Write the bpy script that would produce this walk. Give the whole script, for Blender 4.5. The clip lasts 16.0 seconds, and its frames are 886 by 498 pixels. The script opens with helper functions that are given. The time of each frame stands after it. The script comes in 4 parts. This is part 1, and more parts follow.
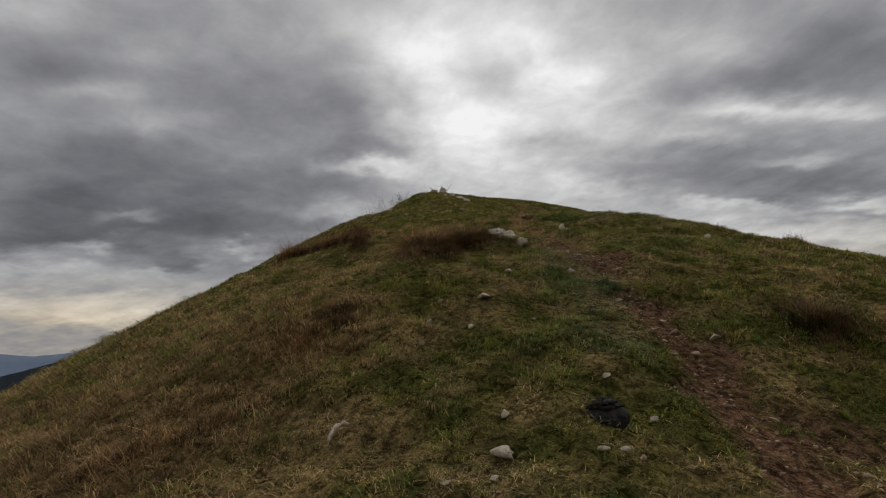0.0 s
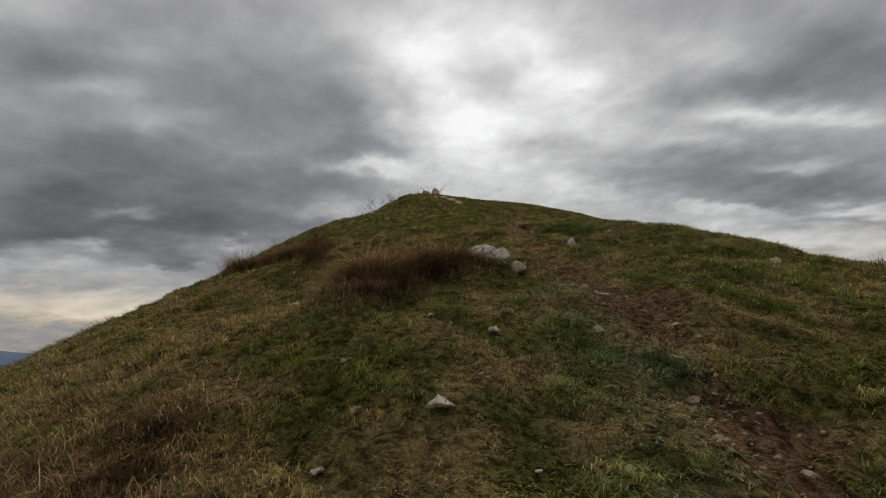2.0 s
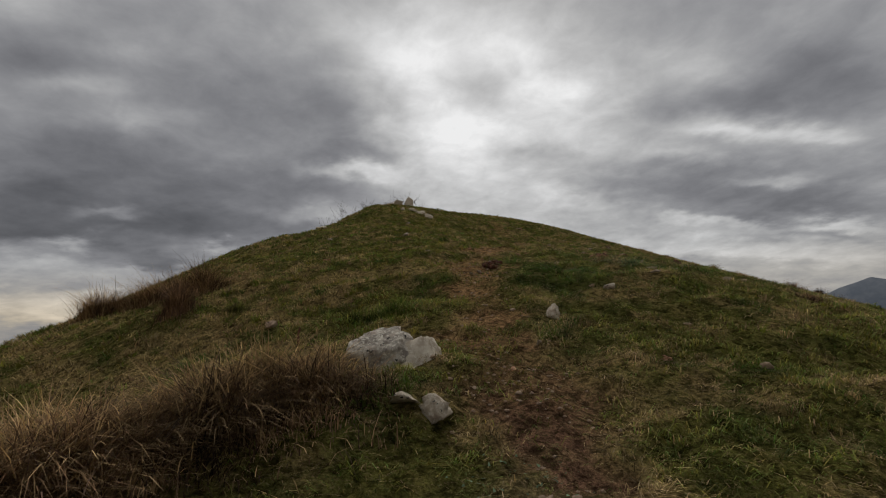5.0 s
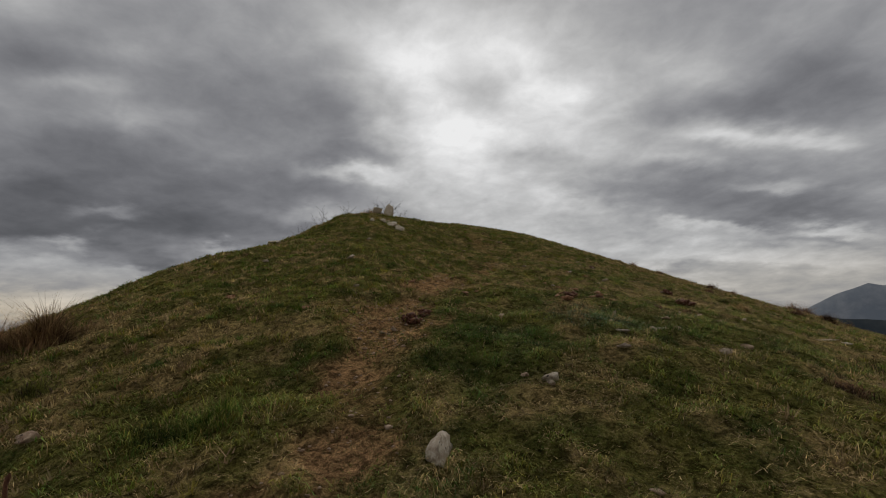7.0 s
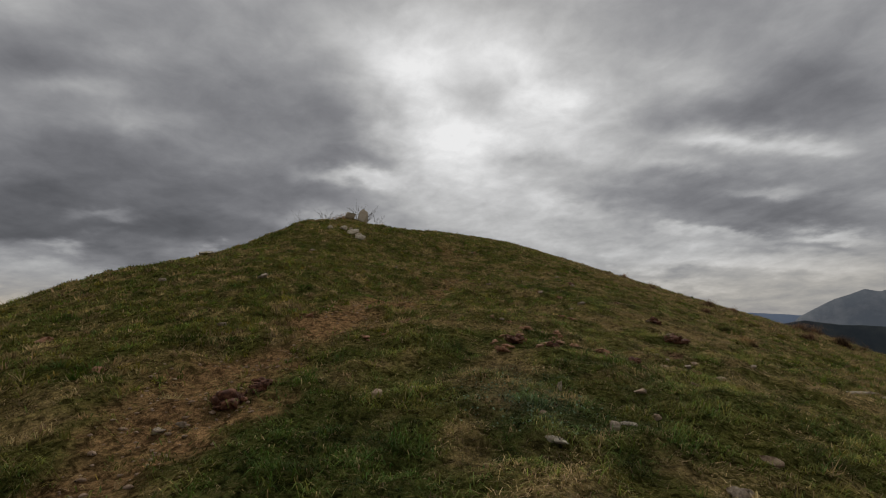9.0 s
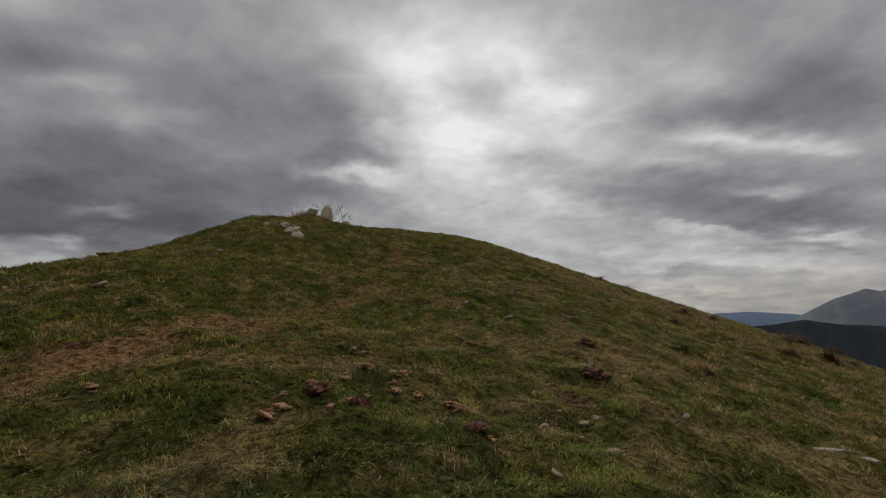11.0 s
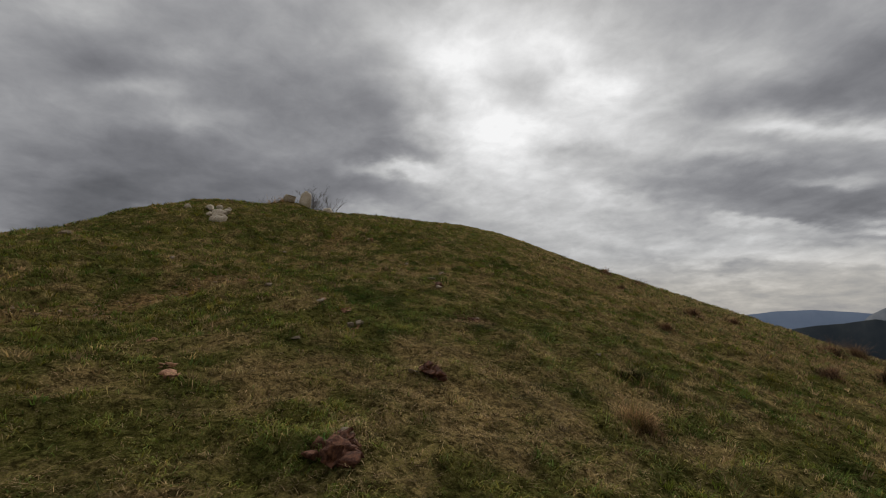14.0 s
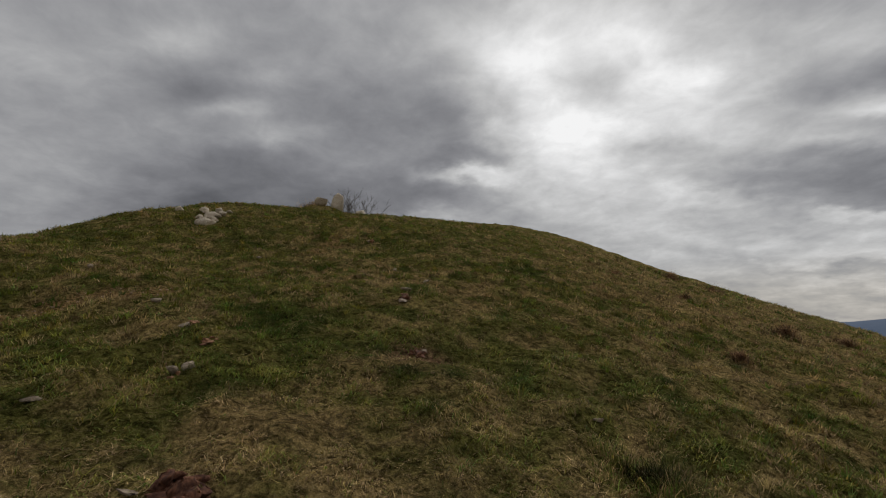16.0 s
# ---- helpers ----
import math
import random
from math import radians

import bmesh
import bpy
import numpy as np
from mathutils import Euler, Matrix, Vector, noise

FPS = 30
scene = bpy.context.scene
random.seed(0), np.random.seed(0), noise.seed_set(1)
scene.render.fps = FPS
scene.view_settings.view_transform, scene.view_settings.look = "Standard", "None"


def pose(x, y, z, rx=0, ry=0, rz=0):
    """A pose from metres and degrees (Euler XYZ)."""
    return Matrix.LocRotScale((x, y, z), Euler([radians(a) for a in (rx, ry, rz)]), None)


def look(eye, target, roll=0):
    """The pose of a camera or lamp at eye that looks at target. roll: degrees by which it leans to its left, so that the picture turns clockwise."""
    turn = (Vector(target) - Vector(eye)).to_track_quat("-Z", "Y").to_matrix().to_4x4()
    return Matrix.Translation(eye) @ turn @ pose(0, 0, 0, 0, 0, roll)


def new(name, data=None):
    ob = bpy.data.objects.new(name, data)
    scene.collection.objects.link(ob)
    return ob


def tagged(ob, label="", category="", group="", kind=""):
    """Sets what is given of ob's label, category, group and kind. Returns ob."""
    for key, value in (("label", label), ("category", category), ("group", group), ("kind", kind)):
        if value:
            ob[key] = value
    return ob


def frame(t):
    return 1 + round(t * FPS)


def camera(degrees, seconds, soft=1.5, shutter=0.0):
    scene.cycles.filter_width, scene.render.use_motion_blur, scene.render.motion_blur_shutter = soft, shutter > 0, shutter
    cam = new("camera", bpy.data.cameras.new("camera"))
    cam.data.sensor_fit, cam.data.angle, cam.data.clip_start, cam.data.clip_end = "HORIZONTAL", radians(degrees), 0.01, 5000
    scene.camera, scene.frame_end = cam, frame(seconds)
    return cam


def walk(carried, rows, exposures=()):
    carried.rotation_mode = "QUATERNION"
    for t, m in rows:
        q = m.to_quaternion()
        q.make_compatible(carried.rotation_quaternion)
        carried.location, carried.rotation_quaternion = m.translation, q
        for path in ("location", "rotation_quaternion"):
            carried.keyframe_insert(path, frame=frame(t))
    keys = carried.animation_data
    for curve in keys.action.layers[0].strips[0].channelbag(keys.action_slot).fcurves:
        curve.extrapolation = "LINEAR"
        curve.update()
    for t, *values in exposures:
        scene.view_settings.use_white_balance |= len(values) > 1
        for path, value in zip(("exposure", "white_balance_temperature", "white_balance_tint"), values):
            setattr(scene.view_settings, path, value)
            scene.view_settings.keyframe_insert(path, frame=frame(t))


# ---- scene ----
cam = camera(86.05, 16.0, soft=1.1)
PATH = [
    (0.0, pose(0.000, 0.000, 1.500, 98.59, 4.50, -0.00)),
    (0.5, pose(0.100, 0.580, 1.646, 98.44, 4.36, -0.15)),
    (1.0, pose(0.267, 1.211, 1.757, 98.43, 4.18, -0.21)),
    (1.5, pose(0.365, 1.734, 1.883, 98.60, 4.12, -0.45)),
    (2.0, pose(0.458, 2.288, 2.121, 98.69, 3.85, -0.38)),
    (2.5, pose(0.605, 2.779, 2.246, 99.08, 3.80, -0.47)),
    (3.0, pose(0.693, 3.249, 2.413, 99.29, 3.30, -0.96)),
    (3.5, pose(0.793, 3.707, 2.629, 99.27, 3.06, -1.38)),
    (4.0, pose(0.987, 4.216, 2.744, 99.00, 3.07, -1.54)),
    (4.2, pose(1.060, 4.401, 2.813, 99.20, 3.09, -1.66)),
    (6.3, pose(1.989, 6.053, 3.533, 99.39, 2.92, -2.60)),
    (6.5, pose(2.115, 6.208, 3.607, 99.41, 2.84, -2.47)),
    (7.0, pose(2.485, 6.659, 3.824, 99.61, 2.58, -2.43)),
    (7.5, pose(2.772, 7.123, 3.943, 99.69, 2.42, -2.28)),
    (8.0, pose(3.039, 7.594, 4.124, 99.78, 2.35, -2.21)),
    (8.5, pose(3.330, 8.036, 4.285, 99.92, 2.31, -2.47)),
    (9.0, pose(3.710, 8.551, 4.343, 100.13, 2.42, -2.72)),
    (9.2, pose(3.858, 8.736, 4.431, 100.34, 2.44, -2.63)),
    (11.3, pose(5.774, 10.256, 4.645, 99.60, 2.05, -2.65)),
    (11.5, pose(5.956, 10.401, 4.648, 99.47, 1.91, -2.37)),
    (12.0, pose(6.372, 10.770, 4.636, 99.43, 1.98, -1.59)),
    (12.5, pose(6.836, 11.167, 4.566, 99.32, 2.11, -1.07)),
    (13.0, pose(7.297, 11.669, 4.554, 99.26, 1.88, 0.54)),
    (13.5, pose(7.737, 12.200, 4.642, 99.32, 1.56, 1.95)),
    (14.0, pose(8.139, 12.730, 4.764, 99.38, 1.39, 2.36)),
    (14.5, pose(8.488, 13.317, 4.820, 99.28, 1.40, 3.15)),
    (15.0, pose(8.809, 13.893, 4.862, 99.50, 1.35, 5.53)),
    (15.5, pose(9.100, 14.428, 4.947, 99.91, 1.33, 7.99)),
    (16.0, pose(9.394, 15.000, 5.034, 100.09, 0.91, 11.04)),
]
walk(cam, PATH, exposures=[(0.0, 0.0), (2.5, 0.08), (4.0, -0.04), (9.0, -0.1), (11.5, -0.12), (13.0, 0.05), (16.0, 0.02)])

# ---------------------------------------------------------------- sky and sun
SUN_AZIMUTH, SUN_HEIGHT = 12.0, 42.0     # degrees, clockwise from +y; behind thin cloud

# The cloud field on a plane before the walker: across, up, half width, half height, brightening (log).
# the broad masses
BROAD_CLOUDS = [
    (-0.57, 0.487, 0.53, 0.323, -0.19),
    (0.18, 0.472, 0.33, 0.322, 0.91),
    (0.80, 0.553, 0.38, 0.270, -0.01),
    (-0.57, 0.203, 0.51, 0.113, -0.58),
    (0.72, 0.289, 0.39, 0.103, -0.33),
    (0.76, 0.188, 0.36, 0.050, 0.52),
    (-0.75, 0.046, 0.38, 0.072, 0.47),
]
# dark bellies of the thick cloud
DARK_BANKS = [
    (-0.38, 0.500, 0.24, 0.102, -0.20), (-0.19, 0.473, 0.10, 0.076, -0.46), (-0.83, 0.569, 0.17, 0.069, -0.28), (-0.79, 0.368, 0.22, 0.065, -0.43),
    (-0.14, 0.378, 0.10, 0.029, -0.56), (-0.25, 0.316, 0.15, 0.048, -0.42), (-0.83, 0.247, 0.16, 0.047, -0.62), (-0.51, 0.203, 0.19, 0.050, -0.44),
    (-0.87, 0.173, 0.15, 0.028, -0.67), (0.97, 0.635, 0.16, 0.097, -0.52), (0.80, 0.539, 0.18, 0.055, -0.47), (0.67, 0.363, 0.18, 0.029, -0.30),
    (0.85, 0.299, 0.18, 0.038, -0.44), (0.50, 0.315, 0.14, 0.035, -0.38), (0.75, 0.254, 0.11, 0.014, -0.68), (-0.57, 0.123, 0.05, 0.015, -0.56),
    (-0.53, 0.304, 0.16, 0.048, -0.21), (-0.31, 0.659, 0.18, 0.080, 0.19),
]
# thin places that the sun shines through
BRIGHT_BREAKS = [
    (-0.01, 0.568, 0.10, 0.125, 0.36), (0.24, 0.634, 0.08, 0.053, 0.19), (0.36, 0.553, 0.13, 0.041, 0.37), (0.02, 0.426, 0.10, 0.090, 0.09),
    (0.09, 0.380, 0.11, 0.089, 0.17), (-0.15, 0.339, 0.10, 0.021, 0.75), (-0.74, 0.507, 0.12, 0.028, 0.50), (-0.91, 0.724, 0.14, 0.065, 0.45),
    (-0.63, 0.603, 0.10, 0.050, 0.39), (-0.61, 0.444, 0.12, 0.028, 0.42), (0.74, 0.471, 0.17, 0.028, 0.64), (0.94, 0.468, 0.10, 0.018, 0.37),
    (0.35, 0.296, 0.13, 0.021, 0.30), (0.62, 0.241, 0.13, 0.017, 0.58), (0.89, 0.253, 0.14, 0.017, 0.84), (-0.08, 0.694, 0.14, 0.086, 0.23),
    (0.10, 0.708, 0.15, 0.097, 0.20),
]
# half-bright veils between them
GREY_VEILS = [
    (0.15, 0.526, 0.10, 0.045, -0.40), (0.28, 0.390, 0.10, 0.028, -0.39), (0.62, 0.636, 0.09, 0.046, 0.20), (0.61, 0.405, 0.10, 0.024, 0.33),
    (0.81, 0.346, 0.10, 0.016, 0.57), (0.54, 0.512, 0.12, 0.072, -0.16), (0.37, 0.340, 0.10, 0.027, -0.25), (-0.22, 0.233, 0.10, 0.023, 0.43),
    (-0.67, 0.222, 0.08, 0.017, 0.81), (-0.74, 0.159, 0.08, 0.015, 0.99), (-0.41, 0.151, 0.06, 0.015, 0.77), (0.89, 0.220, 0.16, 0.013, -0.27),
]
# long flat layers near the horizon
HORIZON_BANDS = [
    (-0.75, 0.108, 0.29, 0.021, 0.26), (-0.75, 0.072, 0.29, 0.021, -0.21), (-0.78, 0.028, 0.26, 0.024, 0.09), (-0.63, -0.001, 0.15, 0.020, 0.36),
    (-0.84, -0.036, 0.13, 0.026, -0.31), (0.88, 0.170, 0.16, 0.014, 0.13), (0.55, 0.187, 0.22, 0.017, 0.09), (0.55, 0.151, 0.18, 0.013, -0.25),
    (0.59, 0.114, 0.16, 0.022, 0.36), (0.62, 0.075, 0.13, 0.011, 0.15),
]
CLOUD_BASE = 0.325


def wire(nt, a, b):
    nt.links.new(a, b)


def put(nt, socket, value):
    """Links a socket to value, or sets it."""
    if isinstance(value, bpy.types.NodeSocket):
        nt.links.new(value, socket)
    elif value is not None:
        socket.default_value = value


def math_node(nt, op, a, b=None, c=None, clamp=False):
    n = nt.nodes.new("ShaderNodeMath")
    n.operation, n.use_clamp = op, clamp
    for s, v in zip(n.inputs, (a, b, c)):
        put(nt, s, v)
    return n.outputs[0]


def vec_node(nt, op, a, b=None):
    n = nt.nodes.new("ShaderNodeVectorMath")
    n.operation = op
    put(nt, n.inputs[0], a)
    put(nt, n.inputs[1], b)
    return n.outputs["Value"] if op == "DISTANCE" else n.outputs[0]


def noise_node(nt, vector, scale, detail=4.0, rough=0.55, distortion=0.0, colour=False):
    n = nt.nodes.new("ShaderNodeTexNoise")
    put(nt, n.inputs["Vector"], vector)
    put(nt, n.inputs["Scale"], scale)
    put(nt, n.inputs["Detail"], detail)
    put(nt, n.inputs["Roughness"], rough)
    put(nt, n.inputs["Distortion"], distortion)
    return n.outputs["Color" if colour else "Fac"]


def span_node(nt, value, a, b, c=0.0, d=1.0):
    n = nt.nodes.new("ShaderNodeMapRange")
    n.interpolation_type = "SMOOTHSTEP"
    for s, v in zip(n.inputs, (value, a, b, c, d)):
        put(nt, s, v)
    return n.outputs[0]


def mix_node(nt, fac, a, b, mode="MIX"):
    n = nt.nodes.new("ShaderNodeMix")
    n.data_type, n.blend_type = "RGBA", mode
    put(nt, n.inputs[0], fac)
    for s, v in ((n.inputs[6], a), (n.inputs[7], b)):
        put(nt, s, (*v, 1.0) if isinstance(v, tuple) else v)
    return n.outputs[2]


def build_sky():
    world = bpy.data.worlds.new("cloudy_sky")
    scene.world = world
    world.use_nodes = True
    nt = world.node_tree
    nt.nodes.clear()
    place = nt.nodes.new("ShaderNodeTexCoord").outputs["Generated"]
    split = nt.nodes.new("ShaderNodeSeparateXYZ")
    wire(nt, place, split.inputs[0])
    x, y, z = split.outputs
    az = math_node(nt, "MULTIPLY", math_node(nt, "ARCTAN2", x, y), 57.2958)
    el = math_node(nt, "MULTIPLY", math_node(nt, "ARCSINE", z), 57.2958)
    # the cloud ceiling seen in perspective, for the texture within the clouds
    reach = math_node(nt, "ADD", math_node(nt, "MAXIMUM", z, 0.0), 0.26)
    ceiling = nt.nodes.new("ShaderNodeCombineXYZ")
    put(nt, ceiling.inputs[0], math_node(nt, "DIVIDE", x, reach))
    put(nt, ceiling.inputs[1], math_node(nt, "DIVIDE", y, reach))
    puff = ceiling.outputs[0]
    # the plane before the walker, on which the large clouds lie
    ahead = math_node(nt, "MAXIMUM", y, 0.2)
    across = math_node(nt, "DIVIDE", x, ahead)
    front = nt.nodes.new("ShaderNodeCombineXYZ")
    put(nt, front.inputs[0], across)
    put(nt, front.inputs[1], math_node(nt, "MULTIPLY_ADD", across, 0.077, math_node(nt, "DIVIDE", z, ahead)))
    # the cloud edges, made ragged
    half = (0.5, 0.5, 0.5)
    push = vec_node(nt, "MULTIPLY", vec_node(nt, "SUBTRACT", noise_node(nt, puff, 3.4, 3.0, 0.5, 0.0, True), half), (0.17, 0.09, 0.0))
    curl = vec_node(nt, "MULTIPLY", vec_node(nt, "SUBTRACT", noise_node(nt, puff, 10.0, 4.0, 0.55, 0.0, True), half), (0.08, 0.05, 0.0))
    here = vec_node(nt, "ADD", front.outputs[0], vec_node(nt, "ADD", push, curl))
    total = None
    for cx, cz, wide, tall, k in BROAD_CLOUDS + DARK_BANKS + BRIGHT_BREAKS + GREY_VEILS + HORIZON_BANDS:
        d = vec_node(nt, "DISTANCE", vec_node(nt, "MULTIPLY", here, (1 / wide, 1 / tall, 0.0)), (cx / wide, cz / tall, 0.0))
        g = math_node(nt, "POWER", 0.36788, math_node(nt, "MULTIPLY", d, d))
        total = math_node(nt, "MULTIPLY_ADD", g, k, 0.0 if total is None else total)
    total = math_node(nt, "MULTIPLY", total, span_node(nt, y, 0.2, 0.45))
    billow = noise_node(nt, puff, 4.2, 6.0, 0.55, 0.25)
    wisps = noise_node(nt, vec_node(nt, "ADD", puff, (4.0, 2.0, 7.0)), 9.5, 6.0, 0.62, 0.4)
    total = math_node(nt, "MULTIPLY_ADD", math_node(nt, "SUBTRACT", billow, 0.5), 0.9, total)
    total = math_node(nt, "MULTIPLY_ADD", math_node(nt, "SUBTRACT", wisps, 0.5), 0.5, total)
    # an overcast sky is brighter overhead
    total = math_node(nt, "ADD", total, span_node(nt, el, 38.0, 70.0, 0.0, 0.95))
    light = math_node(nt, "MULTIPLY", math_node(nt, "EXPONENT", total), CLOUD_BASE)
    light = math_node(nt, "MINIMUM", light, 0.9)
    # slate in the thick cloud, neutral where it is thin, cream along the horizon
    hue = mix_node(nt, span_node(nt, light, 0.08, 0.5), (0.978, 0.982, 1.055), (1.0, 1.0, 1.0))
    warm = math_node(nt, "MULTIPLY", span_node(nt, el, 8.0, 2.5), span_node(nt, light, 0.2, 0.45))
    warm_hue = mix_node(nt, span_node(nt, az, -20.0, -38.0), (1.03, 0.985, 0.92), (1.14, 0.99, 0.78))
    hue = mix_node(nt, warm, hue, warm_hue)
    tint = nt.nodes.new("ShaderNodeVectorMath")
    tint.operation = "SCALE"
    wire(nt, hue, tint.inputs[0])
    wire(nt, light, tint.inputs["Scale"])
    cloud = nt.nodes.new("ShaderNodeBackground")
    wire(nt, tint.outputs[0], cloud.inputs[0])
    clear = nt.nodes.new("ShaderNodeTexSky")
    clear.sky_type, clear.sun_disc = "NISHITA", False
    clear.sun_elevation, clear.sun_rotation = radians(SUN_HEIGHT), radians(SUN_AZIMUTH)
    blue = nt.nodes.new("ShaderNodeBackground")
    wire(nt, clear.outputs[0], blue.inputs[0])
    blue.inputs[1].default_value = 0.06
    cover = nt.nodes.new("ShaderNodeMixShader")
    cover.inputs[0].default_value = 0.97
    wire(nt, blue.outputs[0], cover.inputs[1])
    wire(nt, cloud.outputs[0], cover.inputs[2])
    out = nt.nodes.new("ShaderNodeOutputWorld")
    wire(nt, cover.outputs[0], out.inputs[0])
    world.cycles.sampling_method = "MANUAL"
    world.cycles.sample_map_resolution = 512


build_sky()
sun = new("sun", bpy.data.lights.new("sun", "SUN"))
sun.data.energy, sun.data.angle, sun.data.color = 1.4, radians(24), (1.0, 0.95, 0.87)
far = Vector((math.sin(radians(SUN_AZIMUTH)) * math.cos(radians(SUN_HEIGHT)),
              math.cos(radians(SUN_AZIMUTH)) * math.cos(radians(SUN_HEIGHT)), math.sin(radians(SUN_HEIGHT))))
sun.matrix_world = look(far * 50, (0, 0, 0))


# ---------------------------------------------------------------- materials
def material(name, rough=0.9, gloss=0.2):
    m = bpy.data.materials.new(name)
    m.use_nodes = True
    nt = m.node_tree
    bsdf = nt.nodes["Principled BSDF"]
    bsdf.inputs["Roughness"].default_value = rough
    bsdf.inputs["Specular IOR Level"].default_value = gloss
    return m, nt, bsdf


def object_place(nt):
    return nt.nodes.new("ShaderNodeTexCoord").outputs["Object"]


def relief(nt, bsdf, height, strength, distance):
    b = nt.nodes.new("ShaderNodeBump")
    b.inputs["Strength"].default_value, b.inputs["Distance"].default_value = strength, distance
    wire(nt, height, b.inputs["Height"])
    wire(nt, b.outputs[0], bsdf.inputs["Normal"])


def ramp(nt, fac, stops):
    r = nt.nodes.new("ShaderNodeValToRGB")
    put(nt, r.inputs[0], fac)
    while len(r.color_ramp.elements) < len(stops):
        r.color_ramp.elements.new(0.5)
    for e, (at, c) in zip(r.color_ramp.elements, stops):
        e.position, e.color = at, (*c, 1.0)
    return r.outputs[0]


def strands(nt, p, scale, width):
    """Thin curling lines, as of matted blades: 1 on the line, 0 beside it."""
    n = noise_node(nt, p, scale, 2.0, 0.45, 0.6)
    off = math_node(nt, "ABSOLUTE", math_node(nt, "SUBTRACT", n, 0.5))
    return span_node(nt, off, width, 0.0)


def turf_material():
    m, nt, bsdf = material("turf", 1.0, 0.0)
    p = object_place(nt)
    own = nt.nodes.new("ShaderNodeAttribute")
    own.attribute_name = "tint"
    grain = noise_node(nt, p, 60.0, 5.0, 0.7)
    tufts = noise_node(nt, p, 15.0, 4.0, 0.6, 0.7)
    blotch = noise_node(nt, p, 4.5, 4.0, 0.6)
    # darker where grain and tufts lie low: soil, roots and painted gap shade
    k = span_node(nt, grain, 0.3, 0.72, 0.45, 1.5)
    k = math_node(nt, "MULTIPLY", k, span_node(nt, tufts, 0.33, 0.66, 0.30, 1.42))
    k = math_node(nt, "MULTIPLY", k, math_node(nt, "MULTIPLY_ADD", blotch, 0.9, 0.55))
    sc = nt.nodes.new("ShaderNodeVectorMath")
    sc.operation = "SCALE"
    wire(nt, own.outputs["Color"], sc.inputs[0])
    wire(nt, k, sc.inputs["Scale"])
    dead = math_node(nt, "MULTIPLY", strands(nt, p, 26.0, 0.022), span_node(nt, tufts, 0.40, 0.60))
    c = mix_node(nt, math_node(nt, "MULTIPLY", dead, 0.55), sc.outputs[0], (0.33, 0.25, 0.125))
    green = math_node(nt, "MULTIPLY", strands(nt, vec_node(nt, "ADD", p, (9.0, 4.0, 2.0)), 32.0, 0.022), span_node(nt, blotch, 0.42, 0.58))
    c = mix_node(nt, math_node(nt, "MULTIPLY", green, 0.5), c, (0.115, 0.15, 0.032))
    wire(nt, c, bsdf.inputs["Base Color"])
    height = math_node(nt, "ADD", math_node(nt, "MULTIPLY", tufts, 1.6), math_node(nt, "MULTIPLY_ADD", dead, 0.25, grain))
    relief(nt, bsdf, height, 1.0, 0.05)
    return m


def blade_material(name, spread):
    m, nt, bsdf = material(name, 0.8, 0.06)
    own = nt.nodes.new("ShaderNodeAttribute")
    own.attribute_name = "tint"
    island = nt.nodes.new("ShaderNodeNewGeometry").outputs["Random Per Island"]
    k = math_node(nt, "MULTIPLY_ADD", island, spread, 1.0 - spread / 2)
    sc = nt.nodes.new("ShaderNodeVectorMath")
    sc.operation = "SCALE"
    wire(nt, own.outputs["Color"], sc.inputs[0])
    wire(nt, k, sc.inputs["Scale"])
    wire(nt, sc.outputs[0], bsdf.inputs["Base Color"])
    thin = nt.nodes.new("ShaderNodeBsdfTranslucent")
    wire(nt, sc.outputs[0], thin.inputs[0])
    both = nt.nodes.new("ShaderNodeMixShader")
    both.inputs[0].default_value = 0.25
    wire(nt, bsdf.outputs[0], both.inputs[1])
    wire(nt, thin.outputs[0], both.inputs[2])
    wire(nt, both.outputs[0], nt.nodes["Material Output"].inputs[0])
    return m


def limestone(name, pale, dark, lichen=0.3, warm=0.2, fineness=2.6):
    m, nt, bsdf = material(name, 0.92)
    p = object_place(nt)
    big = noise_node(nt, p, 9.0 * fineness, 6.0, 0.6)
    c = mix_node(nt, span_node(nt, big, 0.35, 0.68), dark, pale)
    spots = span_node(nt, noise_node(nt, p, 26.0 * fineness, 4.0, 0.55, 0.6), 0.54, 0.62)
    c = mix_node(nt, math_node(nt, "MULTIPLY", spots, lichen), c, (0.82, 0.77, 0.64))
    rust = span_node(nt, noise_node(nt, vec_node(nt, "ADD", p, (3.0, 7.0, 1.0)), 6.0 * fineness, 5.0, 0.6), 0.54, 0.7)
    c = mix_node(nt, math_node(nt, "MULTIPLY", rust, warm), c, (0.23, 0.12, 0.075))
    pits = span_node(nt, noise_node(nt, p, 13.0 * fineness, 2.0, 0.5), 0.66, 0.70)
    c = mix_node(nt, pits, c, (0.03, 0.027, 0.024))
    fine = noise_node(nt, p, 120.0 * fineness, 4.0, 0.7)
    c = mix_node(nt, math_node(nt, "MULTIPLY", fine, 0.25), c, (0.14, 0.13, 0.115))
    wire(nt, c, bsdf.inputs["Base Color"])
    relief(nt, bsdf, math_node(nt, "ADD", math_node(nt, "MULTIPLY", big, 2.0), fine), 0.8, 0.008)
    return m


def dung_material(name, dark, light):
    m, nt, bsdf = material(name, 0.85)
    p = object_place(nt)
    c = mix_node(nt, span_node(nt, noise_node(nt, p, 30.0, 5.0, 0.65), 0.35, 0.7), dark, light)
    wire(nt, c, bsdf.inputs["Base Color"])
    relief(nt, bsdf, noise_node(nt, p, 70.0, 5.0, 0.7), 0.9, 0.01)
    return m


